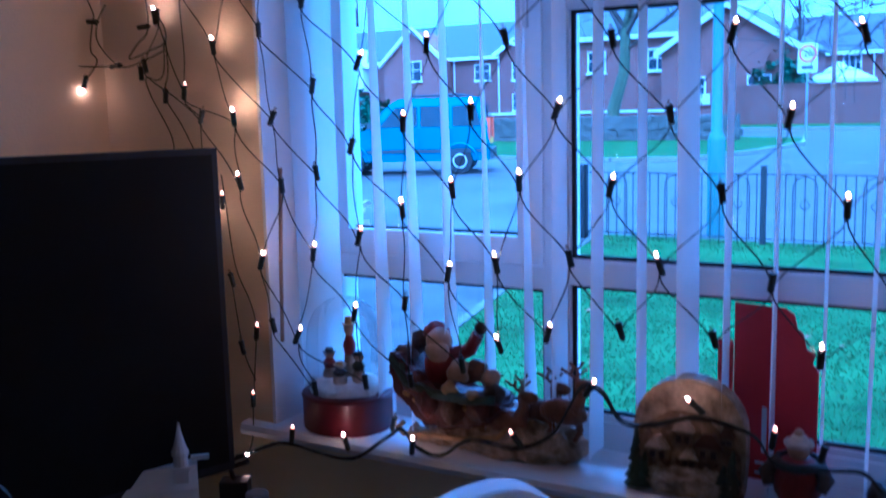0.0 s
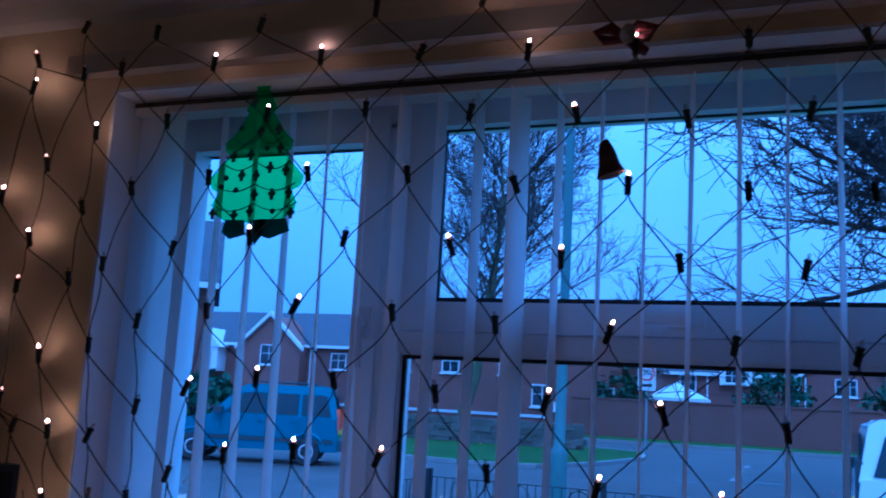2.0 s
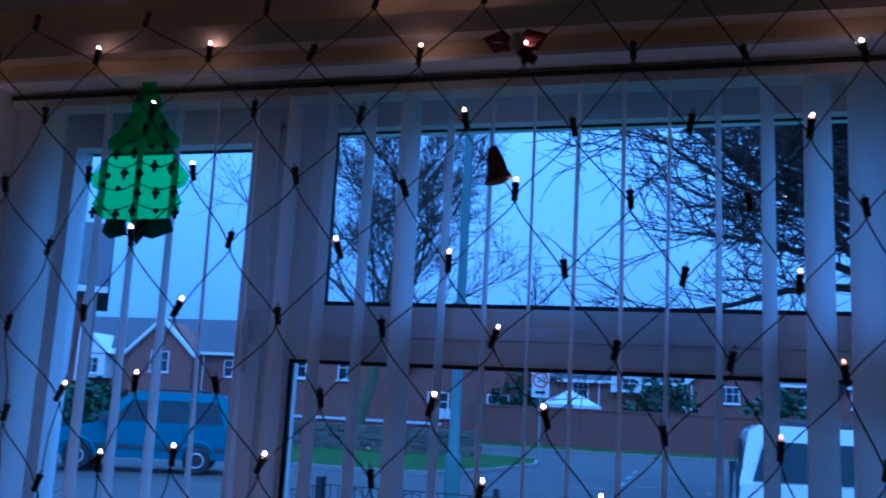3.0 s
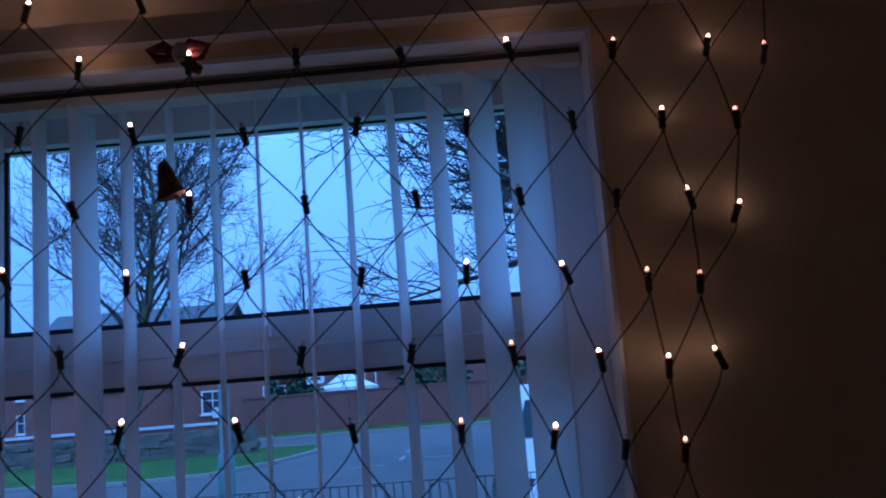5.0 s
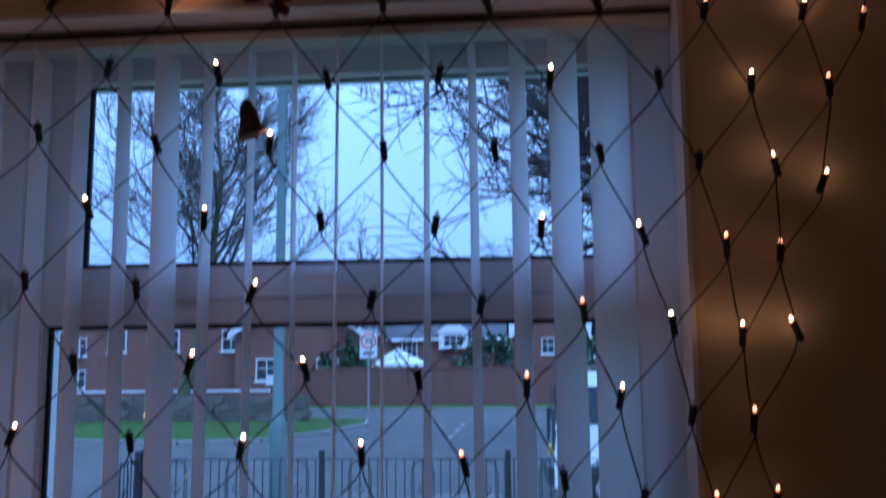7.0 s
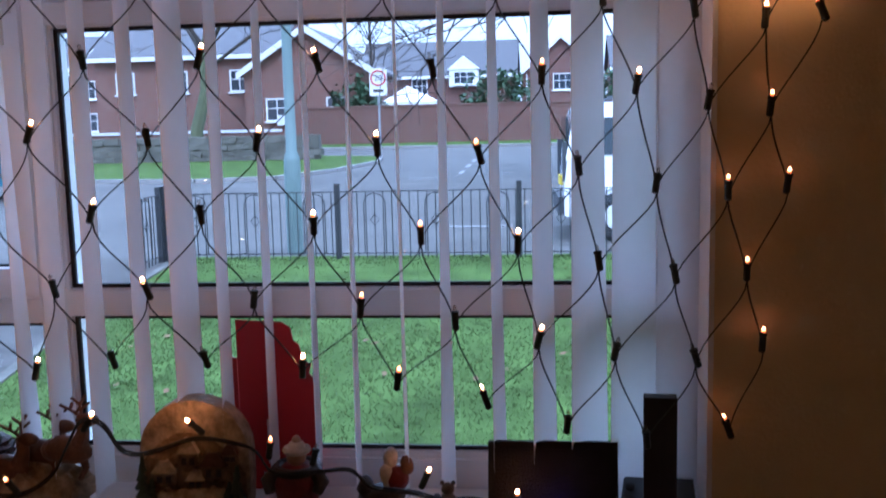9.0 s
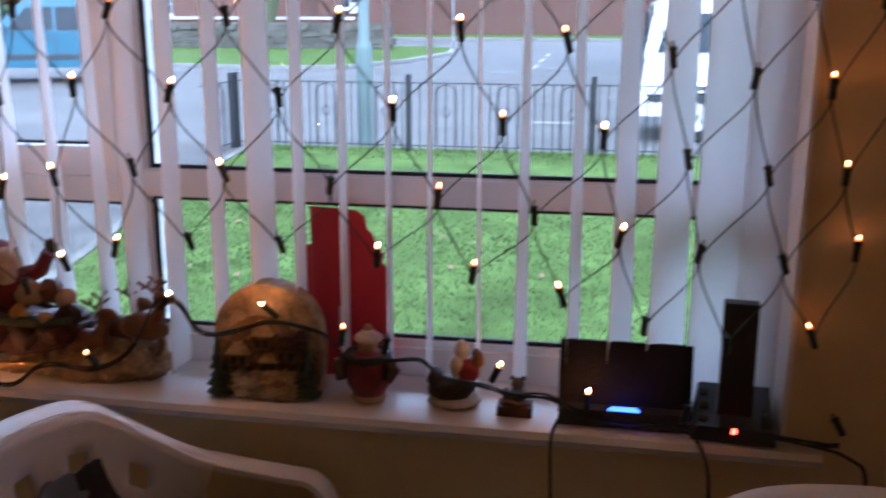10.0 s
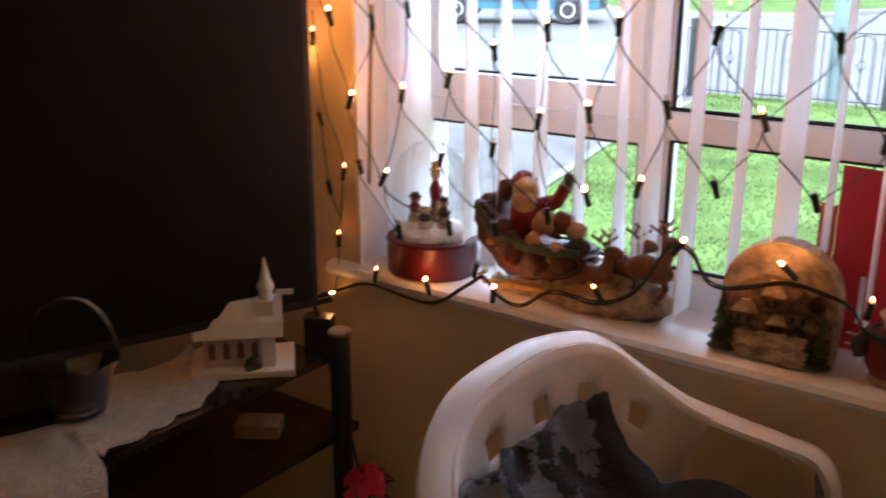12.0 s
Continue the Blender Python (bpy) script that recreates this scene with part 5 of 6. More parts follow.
def smooth_line(pts, n):
    """A Catmull-Rom line through points."""
    P = [Vector(p) for p in pts]
    out = []
    for i in range(len(P) - 1):
        a, b, c, d = P[max(i - 1, 0)], P[i], P[i + 1], P[min(i + 2, len(P) - 1)]
        for k in range(n):
            t = k / n
            out.append(0.5 * (2 * b + (c - a) * t + (2 * a - 5 * b + 4 * c - d) * t * t + (3 * b - a - 3 * c + d) * t ** 3))
    out.append(P[-1])
    return out


line = smooth_line(RIM, 5)
mid = Vector((-0.1, 1.04, 0))
bm = B()
rings = []
for i, p in enumerate(line):
    d = (line[min(i + 1, len(line) - 1)] - line[max(i - 1, 0)]).normalized()
    out = Vector((p.x - mid.x, p.y - mid.y, 0))
    if p.x > -0.2:
        out = Vector((0.15 * (p.x > 0.04), p.y - mid.y, 0))
    out = (out - d * out.dot(d)).normalized()
    up = out.cross(d)
    if up.z < 0 or (abs(up.z) < 0.2 and up.x < 0):
        up = -up
    # rolled flange: inner lip, crown, outer skirt
    sec = [(-0.022, -0.006), (-0.020, 0.002), (-0.008, 0.008), (0.010, 0.009), (0.022, 0.003), (0.027, -0.010), (0.027, -0.034), (0.0235, -0.034), (0.0235, -0.011), (0.018, -0.001), (0.008, 0.004), (-0.008, 0.003)]
    rings.append([bm.verts.new(p + out * a + up * b) for a, b in sec])
for a, b in zip(rings, rings[1:]):
    for k in range(12):
        bm.faces.new((a[k], a[(k + 1) % 12], b[(k + 1) % 12], b[k]))
bm.faces.new(rings[0])
bm.faces.new(rings[-1][::-1])
part("armrest_rim", bm, M_PLASTIC, chair, smooth=True)
# back shell with slots, from the rim down to the seat
back = [p for p in line if p.x < -0.20]
bm = B()
cols = []
NZ = 22
for i, p in enumerate(back):
    s = i / (len(back) - 1)
    base = Vector((-0.235 - 0.03 * math.sin(math.pi * s), 1.285 - 0.49 * s, 0.50))
    q = p + Vector((0.018, 0.012 * (2 * s - 1), 0))
    col = []
    for k in range(NZ + 1):
        t = k / NZ
        c = q.lerp(base, t)
        c.x += -0.02 * math.sin(math.pi * t)
        col.append(bm.verts.new(c))
    cols.append(col)
n_c = len(cols) - 1
for i in range(n_c):
    for k in range(NZ):
        s = (i + 0.5) / n_c
        slot = 3 <= k <= 4 and 0.16 < s < 0.86 and (i % 6) in (1, 2)
        if not slot:
            bm.faces.new((cols[i][k], cols[i + 1][k], cols[i + 1][k + 1], cols[i][k + 1]))
bk = part("backrest", bm, M_PLASTIC, chair, "slotted white back", smooth=True)
bk.modifiers.new("thick", "SOLIDIFY").thickness = 0.006
bm = B()
bx(bm, -0.26, 0.13, 0.80, 1.28, 0.492, 0.504)
part("seat", bm, M_PLASTIC, chair, bevel=0.004)
for x0, y0, x1, y1, zt in ((0.040, 1.325, 0.07, 1.345, 0.52), (0.040, 0.757, 0.07, 0.735, 0.52), (-0.25, 1.28, -0.34, 1.31, 0.52), (-0.25, 0.80, -0.34, 0.77, 0.52)):
    bm = B()
    tube(bm, [(x0, y0, zt), (x1, y1, FLOOR)], [0.026, 0.019], 10)
    part("leg", bm, M_PLASTIC, chair, smooth=True)

copy_thing(chair, pose(-0.35, 0.715, 0, 0, 0, -90))

# clothes on the chair
bm = B()
grid = []
for i in range(37):
    s = i / 36
    row = []
    for k in range(25):
        t = k / 24
        y = 0.80 + 0.36 * s
        crest = 0.862 + 0.006 * math.sin(9 * s) + 0.010 * s
        x = -0.335 + 0.10 * (s - 0.5) ** 2 + 0.40 * t ** 1.25
        z = crest - (crest - 0.56) * t ** 0.75 + 0.05 * t * noise.noise(Vector((s * 5, t * 4, 3))) + 0.012 * noise.noise(Vector((s * 15, t * 11, 1)))
        z = max(z, 0.508)
        x += 0.02 * noise.noise(Vector((s * 6, t * 6, 9)))
        row.append(bm.verts.new((x, y, z)))
    grid.append(row)
for a, b in zip(grid, grid[1:]):
    for k in range(24):
        bm.faces.new((a[k], a[k + 1], b[k + 1], b[k]))
cl = part("folded_coat", bm, M_CAMO, None, smooth=True)
cl.data.materials.append(M_BLACKCLOTH)
for f in cl.data.polygons:
    f.material_index = int(f.center.x > -0.262 + 0.03 * noise.noise(f.center * 14) - 0.10 * max(0, f.center.y - 1.08) / 0.08)
tagged(cl, "grey and black patterned coat heaped on the chair", "coat")
cl.modifiers.new("thick", "SOLIDIFY").thickness = 0.012
bm = B()
ball(bm, (-0.10, 1.15, 0.63), (0.17, 0.14, 0.13), 24, 0.3, 2.0)
ball(bm, (0.0, 1.12, 0.60), (0.13, 0.16, 0.11), 24, 0.3, 8.0)
ball(bm, (-0.02, 0.95, 0.56), (0.13, 0.13, 0.06), 20, 0.35, 5.0)
ball(bm, (-0.10, 0.95, 0.60), (0.14, 0.15, 0.11), 20, 0.3, 4.0)
tagged(part("black_garment", bm, M_BLACKCLOTH, None, smooth=True), "black cloth garment bundled on the chair seat", "garment")

# ---- ornaments on the sill ----
SZ = 0.868
sgl = thing("snow_globe", "snow globe with a red base and small figures", "snow globe", (-0.873, 1.482, SZ))
sgl.scale = (1.17, 1.08, 1.08)
bm = B()
lathe(bm, [(0.079, 0), (0.081, 0.004), (0.081, 0.058), (0.083, 0.062), (0.081, 0.068), (0.072, 0.070)], 36)
part("base", bm, M_REDBASE, sgl, smooth=True)
bm = B()
lathe(bm, [(0.068, 0.069), (0.066, 0.08), (0.05, 0.088), (0.02, 0.092)], 24)
for v in bm.verts:
    v.co += noise.noise_vector(v.co * 45) * 0.006
part("snow", bm, M_RESIN_WHITE, sgl, smooth=True)
bm = B()
lathe(bm, [(0.071, 0.070), (0.072, 0.15), (0.068, 0.19), (0.055, 0.222), (0.03, 0.243), (0.002, 0.25)], 32)
part("dome", bm, M_CLEAR, sgl, "clear glass dome", smooth=True).visible_shadow = False
for x, y, h, m1, m2 in ((-0.030, -0.01, 0.062, M_RESIN_RED, M_RESIN_DARK), (0.000, 0.012, 0.122, M_RESIN_RED, M_RESIN_GOLD), (0.030, -0.005, 0.062, M_RESIN_GREEN, M_RESIN_DARK), (0.006, -0.03, 0.045, M_RESIN_DARK, M_RESIN_GOLD)):
    bm = B()
    lathe(bm, [(0.012, 0), (0.013, 0.012), (0.009, h * 0.4), (0.0125, h * 0.55), (0.006, h * 0.70), (0.0095, h * 0.78), (0.0095, h * 0.87), (0.013, h * 0.885), (0.0075, h * 0.90), (0.007, h)], 12)
    fig = part("figure", bm, M_RESIN_STONE, sgl, smooth=True)
    for m_ in (m1, M_RESIN_SKIN, m2):
        fig.data.materials.append(m_)
    for f in fig.data.polygons:
        q = f.center.z / h
        f.material_index = 0 if q < 0.36 else 1 if q < 0.70 else 2 if q < 0.88 else 3
    fig.matrix_local = pose(x, y, 0.086)


def sleigh_rocks(bm):
    """One craggy snow base, taller under the leading reindeer."""
    for v in ball(bm, (0.0, 0, 0.014), (0.175, 0.046, 0.032), 48, 0.4, 2.0):
        q = max(0.0, (v.co.x + 0.02) / 0.19)
        v.co.z = 0.014 + (v.co.z - 0.014) * (1 + 1.1 * q) + 0.020 * q
        v.co += noise.noise_vector(v.co * 48) * 0.014 + noise.noise_vector(v.co * 150) * 0.005
        v.co.z = max(v.co.z, 0)


def sleigh_hull(bm):
    prism(bm, [(-0.185, 0.105), (-0.212, 0.125), (-0.214, 0.155), (-0.198, 0.178), (-0.176, 0.176), (-0.160, 0.145), (-0.135, 0.120), (-0.05, 0.108), (0.0, 0.118), (0.030, 0.104), (0.034, 0.084), (0.012, 0.062), (-0.03, 0.046), (-0.09, 0.036), (-0.140, 0.042), (-0.168, 0.070)], -0.040, 0.040)
    bmesh.ops.bevel(bm, geom=bm.edges[:], offset=0.007, segments=2, affect="EDGES")
    bmesh.ops.subdivide_edges(bm, edges=[e for e in bm.edges if e.calc_length() > 0.02], cuts=2, use_grid_fill=True)
    for v in bm.verts:
        v.co += noise.noise_vector(v.co * 50) * 0.009 + noise.noise_vector(v.co * 130) * 0.004


def sleigh_runner(bm):
    tube(bm, [(-0.175, -0.040, 0.040), (-0.190, -0.040, 0.028), (-0.178, -0.040, 0.018), (-0.12, -0.040, 0.022), (-0.03, -0.040, 0.026), (0.03, -0.040, 0.040), (0.05, -0.040, 0.060)], 0.0055, 7)


def sack(x, y, z, r, k):
    return lambda bm: ball(bm, (x, y, z), (r, r * 0.9, r * 1.1), 12, 0.4, k)


def sleigh_gold(bm):
    for k in range(9):
        ball(bm, (-0.165 + 0.022 * k, -0.043, 0.10 - 0.012 * math.sin(k * 1.3)), (0.010, 0.004, 0.006), 8, 0.4, k)


def sleigh_green(bm):
    tube(bm, [(-0.20, -0.036, 0.165), (-0.16, -0.046, 0.125), (-0.10, -0.048, 0.108), (-0.03, -0.046, 0.105), (0.025, -0.038, 0.110)], [0.009, 0.012, 0.010, 0.012, 0.008], 8)
    for v in bm.verts:
        v.co += noise.noise_vector(v.co * 150) * 0.006


def sleigh_red(bm):
    ball(bm, (-0.105, -0.004, 0.150), (0.038, 0.030, 0.048), 16, 0.2)
    tube(bm, [(-0.072, -0.004, 0.178), (-0.045, -0.004, 0.190), (-0.026, -0.004, 0.222)], [0.017, 0.014, 0.012], 9)
    lathe(bm, [(0.027, 0.0), (0.025, 0.012), (0.012, 0.024), (0.002, 0.028)], 14, (-0.122, 0.004, 0.210))


def sleigh_beard(bm):
    ball(bm, (-0.104, -0.024, 0.184), (0.023, 0.016, 0.028), 14, 0.25)
    ball(bm, (-0.108, -0.010, 0.204), (0.027, 0.024, 0.024), 14, 0.1)


def sleigh_glove(bm):
    ball(bm, (-0.021, -0.004, 0.234), (0.012, 0.011, 0.013), 10, 0.2)


def deer(x, s, up):
    def build(bm):
        y = s * 0.018
        ball(bm, (x, y, up + 0.062), (0.044, 0.020, 0.026), 12, 0.2, x)
        tube(bm, [(x + 0.024, y, up + 0.07), (x + 0.034, y, up + 0.094), (x + 0.032, y, up + 0.112)], [0.016, 0.011, 0.010], 8)
        ball(bm, (x + 0.042, y, up + 0.114), (0.021, 0.010, 0.012), 10)
        for dx in (-0.028, 0.026):
            tube(bm, [(x + dx, y, up + 0.055), (x + dx + 0.008, y, up + 0.03), (x + dx - 0.004, y, up + 0.010)], [0.009, 0.006, 0.005], 6)
        for e in (-1, 1):
            tube(bm, [(x + 0.030, y + e * 0.004, up + 0.122), (x + 0.022, y + e * 0.016, up + 0.136), (x + 0.030, y + e * 0.024, up + 0.150)], 0.0030, 5)
            tube(bm, [(x + 0.022, y + e * 0.016, up + 0.136), (x + 0.006, y + e * 0.020, up + 0.146)], 0.0026, 5)
            tube(bm, [(x + 0.026, y + e * 0.010, up + 0.128), (x + 0.040, y + e * 0.016, up + 0.140)], 0.0024, 5)
    return build


SACKS = [("sack", sack(*v), m_) for v, m_ in (((-0.185, 0.0, 0.165, 0.024, 1), M_RESIN_BROWN), ((-0.200, -0.012, 0.140, 0.020, 2), M_RESIN_GOLD), ((-0.165, 0.012, 0.190, 0.020, 3), M_RESIN_BROWN), ((-0.060, -0.020, 0.150, 0.024, 4), M_RESIN_SKIN), ((-0.028, -0.010, 0.150, 0.021, 5), M_RESIN_DEER), ((0.004, -0.014, 0.140, 0.019, 6), M_RESIN_SKIN), ((0.014, -0.020, 0.118, 0.020, 7), M_RESIN_DARK), ((-0.070, -0.038, 0.116, 0.018, 8), M_RESIN_GOLD), ((-0.150, -0.034, 0.120, 0.026, 9), M_RESIN_HULL), ((-0.118, -0.036, 0.090, 0.028, 10), M_RESIN_HULL), ((-0.060, -0.036, 0.082, 0.027, 11), M_RESIN_BROWN), ((-0.010, -0.034, 0.090, 0.024, 12), M_RESIN_HULL), ((-0.020, -0.042, 0.112, 0.012, 13), M_RESIN_GOLD), ((-0.180, -0.036, 0.150, 0.014, 14), M_RESIN_GREEN))]
ornament("sleigh_ornament", [("snow_base", sleigh_rocks, M_RESIN_STONE), ("hull", sleigh_hull, M_RESIN_HULL), ("runner", sleigh_runner, M_RESIN_GOLD), ("gold_trim", sleigh_gold, M_RESIN_GOLD), ("garland", sleigh_green, M_RESIN_GREEN),
         ("driver_coat", sleigh_red, M_RESIN_RED), ("beard", sleigh_beard, M_RESIN_SKIN), ("glove", sleigh_glove, M_RESIN_DARK), ("reindeer", deer(0.040, -1, 0.004), M_RESIN_DEER), ("reindeer", deer(0.088, 1, 0.016), M_RESIN_DEER), ("reindeer", deer(0.150, -1, 0.040), M_RESIN_DEER)] + SACKS,
         (-0.535, 1.482, SZ), 0, "painted resin sleigh ornament with reindeer on snowy rocks", "ornament")


def plaque_body(bm):
    pts = [(-0.088, 0), (0.088, 0), (0.092, 0.05), (0.092, 0.10)] + [(0.092 * math.cos(a), 0.10 + 0.092 * math.sin(a)) for a in [math.pi * k / 14 for k in range(1, 14)]] + [(-0.092, 0.10), (-0.092, 0.05)]
    prism(bm, pts, -0.02, 0.022)
    bmesh.ops.bevel(bm, geom=[e for e in bm.edges if e.calc_face_angle(0) > 0.8], offset=0.008, segments=3, affect="EDGES")


def plaque_ground(bm):
    """A lumpy bank of snow along the foot."""
    for v in ball(bm, (0, -0.022, 0.016), (0.094, 0.030, 0.030), 44, 0.3, 3.0):
        v.co += noise.noise_vector(v.co * 75) * 0.010 + noise.noise_vector(v.co * 170) * 0.004
        v.co.z = max(v.co.z, 0)


def plaque_relief(bm):
    """Uneven carved scenery over the lower part of the face."""
    rows = []
    for i in range(33):
        row = []
        for k in range(23):
            x, z = -0.088 + 0.176 * i / 32, 0.012 + (0.128 - 0.25 * abs(i / 32 - 0.45) ** 2) * k / 22
            h = 0.004 + 0.013 * abs(noise.noise(Vector((x * 45, z * 55, 2)))) + 0.008 * max(0, noise.noise(Vector((x * 110, z * 110, 5))))
            edge = min(1.0, min(i, 32 - i, 22 - k) / 3)
            row.append(bm.verts.new((x, -0.019 - h * edge, z)))
        rows.append(row)
    for a, b in zip(rows, rows[1:]):
        for k in range(22):
            bm.faces.new((a[k], a[k + 1], b[k + 1], b[k]))


plaque = ornament("village_plaque", [("backplate", plaque_body, M_RESIN_STONE), ("snowy_ground", plaque_ground, M_RESIN_STONE), ("carved_scene", plaque_relief, M_RESIN_RELIEF)], (-0.158, 1.475, SZ), 3, "round-topped cream resin plaque with village relief", "ornament")
for x, z, w, h in ((-0.048, 0.050, 0.018, 0.024), (-0.006, 0.080, 0.016, 0.028), (0.036, 0.060, 0.020, 0.026), (0.064, 0.088, 0.011, 0.018), (0.004, 0.044, 0.014, 0.018)):
    bm = B()
    bx(bm, x - w, x + w, -0.032, -0.018, z, z + h)
    cottage = part("cottage", bm, M_RESIN_RELIEF, plaque, bevel=0.002)
    bm = B()
    prism(bm, [(x - w * 1.2, z + h - 0.002), (x + w * 1.2, z + h - 0.002), (x + w * 0.4, z + h * 1.8), (x - w * 0.4, z + h * 1.8)], -0.038, -0.018)
    part("roof", bm, M_RESIN_STONE if x < 0.02 else M_RESIN_BROWN, cottage, bevel=0.002)
    bm = B()
    for e in (-0.45, 0.4):
        bx(bm, x + e * w - 0.004, x + e * w + 0.004, -0.034, -0.031, z + h * 0.2, z + h * 0.65)
    part("window", bm, M_RESIN_DARK, cottage)
for x, h in ((-0.084, 0.085), (-0.070, 0.05), (0.074, 0.07), (0.060, 0.045)):
    bm = B()
    for k in range(6):
        z = 0.006 + h * k / 6
        lathe(bm, [(0.020 * (1 - k / 7.5), z), (0.012 * (1 - k / 7.5), z + h * 0.1), (0.003, z + h * 0.3)], 9, (x + 0.002 * math.sin(k * 4), -0.036, 0))
    part("fir_tree", bm, M_RESIN_GREEN, plaque, "dark green fir tree")

# red card behind the blind
rc = thing("red_card", "tall red cut-out card standing on the sill", "card", (0, 0, SZ))
bm = B()
prism(bm, [(-0.108, 0.002), (0.028, 0.002), (0.028, 0.20), (0.018, 0.212), (0.022, 0.228), (0.008, 0.236), (0.002, 0.262), (-0.008, 0.27), (-0.012, 0.292), (-0.028, 0.302), (-0.108, 0.306)], 1.553, 1.557)
part("card_front", bm, M_CARD, rc)
bm = B()
prism(bm, [(-0.136, 0.002), (-0.110, 0.002), (-0.110, 0.238), (-0.136, 0.24)], 1.556, 1.559)
part("card_flap", bm, M_CARD, rc)
bm = B()
bx(bm, -0.06, -0.052, 1.5515, 1.5525, 0.05, 0.13)
bx(bm, -0.07, -0.02, 1.5515, 1.5525, 0.03, 0.034)
bx(bm, -0.07, 0.0, 1.5515, 1.5525, 0.012, 0.016)
part("printed_bar", bm, M_PAINT, rc, "white printed bars")


def pot_red(bm):
    lathe(bm, [(0.026, 0.012), (0.036, 0.03), (0.040, 0.055), (0.034, 0.075), (0.02, 0.085)], 18)


def pot_foot(bm):
    lathe(bm, [(0.026, 0), (0.030, 0.006), (0.024, 0.016)], 16)
    ball(bm, (0.0, -0.004, 0.098), (0.017, 0.016, 0.016), 12)
    ball(bm, (0, 0, 0.124), 0.008, 8)


def pot_arms(bm):
    for s in (-1, 1):
        tube(bm, [(s * 0.03, -0.005, 0.075), (s * 0.045, -0.02, 0.06), (s * 0.038, -0.03, 0.045)], [0.013, 0.013, 0.009], 8)
    tube(bm, [(0.034 * math.cos(a), 0.034 * math.sin(a), 0.078) for a in [2 * math.pi * k / 16 for k in range(17)]], 0.008, 6)


def pot_hat(bm):
    tube(bm, [(0.018 * math.cos(a), 0.017 * math.sin(a), 0.108) for a in [2 * math.pi * k / 14 for k in range(15)]], 0.006, 6)
    lathe(bm, [(0.018, 0.108), (0.012, 0.12), (0.003, 0.124)], 12)


figure("round_ornament", [(pot_red, M_RESIN_RED), (pot_foot, M_RESIN_SKIN), (pot_arms, M_RESIN_DARK), (pot_hat, M_RESIN_WHITE)], (0.016, 1.462, SZ), 0, "round red painted ornament with a cream top", "ornament")


def wagon_dark(bm):
    ball(bm, (-0.005, 0, 0.03), (0.042, 0.028, 0.022), 14, 0.4, 3)
    ball(bm, (-0.03, -0.005, 0.045), (0.014, 0.018, 0.022), 10, 0.3, 1)


def wagon_snow(bm):
    ball(bm, (0.0, 0, 0.008), (0.045, 0.032, 0.011), 14, 0.2, 5)
    ball(bm, (0.012, 0, 0.095), (0.013, 0.013, 0.018), 10, 0.2, 2)
    ball(bm, (0.006, -0.01, 0.07), (0.012, 0.01, 0.02), 10, 0.3, 6)


def wagon_red(bm):
    ball(bm, (0.022, 0, 0.062), (0.022, 0.02, 0.022), 12, 0.3, 8)


def wagon_bear(bm):
    ball(bm, (0.038, 0, 0.082), (0.012, 0.011, 0.018), 10, 0.2, 9)


figure("sledge_ornament", [(wagon_snow, M_RESIN_WHITE), (wagon_dark, M_RESIN_DARK), (wagon_red, M_RESIN_RED), (wagon_bear, M_RESIN_DEER)], (0.16, 1.465, SZ), 0, "small painted sledge ornament with red load", "ornament")


def mini_base(bm):
    bx(bm, -0.028, 0.028, -0.018, 0.018, 0, 0.016)
    ball(bm, (0.0, 0, 0.018), (0.026, 0.018, 0.009), 10, 0.3, 1)


def mini_top(bm):
    ball(bm, (0.004, 0, 0.03), (0.013, 0.012, 0.016), 10, 0.2, 2)
    ball(bm, (0.004, 0, 0.05), (0.011, 0.010, 0.011), 10)
    ball(bm, (-0.005, 0, 0.060), 0.004, 6)
    ball(bm, (0.013, 0, 0.060), 0.004, 6)
    ball(bm, (-0.014, 0, 0.032), (0.008, 0.008, 0.01), 8)


figure("small_ornament", [(mini_base, M_RESIN_BROWN), (mini_top, M_RESIN_DARK)], (0.262, 1.45, SZ), 0, "tiny dark painted ornament on a brown base", "ornament")

# black speaker dock
sp = thing("speaker_dock", "black rounded speaker with a blue light", "speaker", (0.434, 1.437, SZ))
bm = B()
prism(bm, [(-0.103, 0.012), (0.103, 0.012), (0.103, 0.128), (-0.103, 0.128)], 0.0, 0.034)
b_ = part("cabinet", bm, M_BLACKCLOTH, sp, smooth=True, bevel=0.016, bseg=4)
b_.matrix_local = pose(0, 0, 0, -15, 0, 0)
bm = B()
bx(bm, -0.092, 0.092, -0.003, 0.0015, 0.040, 0.117)
part("grille", bm, M_BLACKCLOTH, sp, "black cloth grille", bevel=0.004).matrix_local = pose(0, 0, 0, -15, 0, 0)
bm = B()
prism(bm, [(-0.103, 0), (0.103, 0), (0.098, 0.028), (-0.098, 0.028)], -0.018, 0.055)
part("foot", bm, mat("dark_grey_plastic", (0.05, 0.05, 0.055), 0.35), sp, "dark grey base", bevel=0.006)
bm = B()
prism(bm, [(-0.024, 0.029), (0.024, 0.029), (0.018, 0.033), (-0.018, 0.033)], -0.0185, -0.010)
part("light_strip", bm, glow("blue_light_strip", (0.05, 0.12, 1.0), 3.0), sp, "glowing blue light strip")

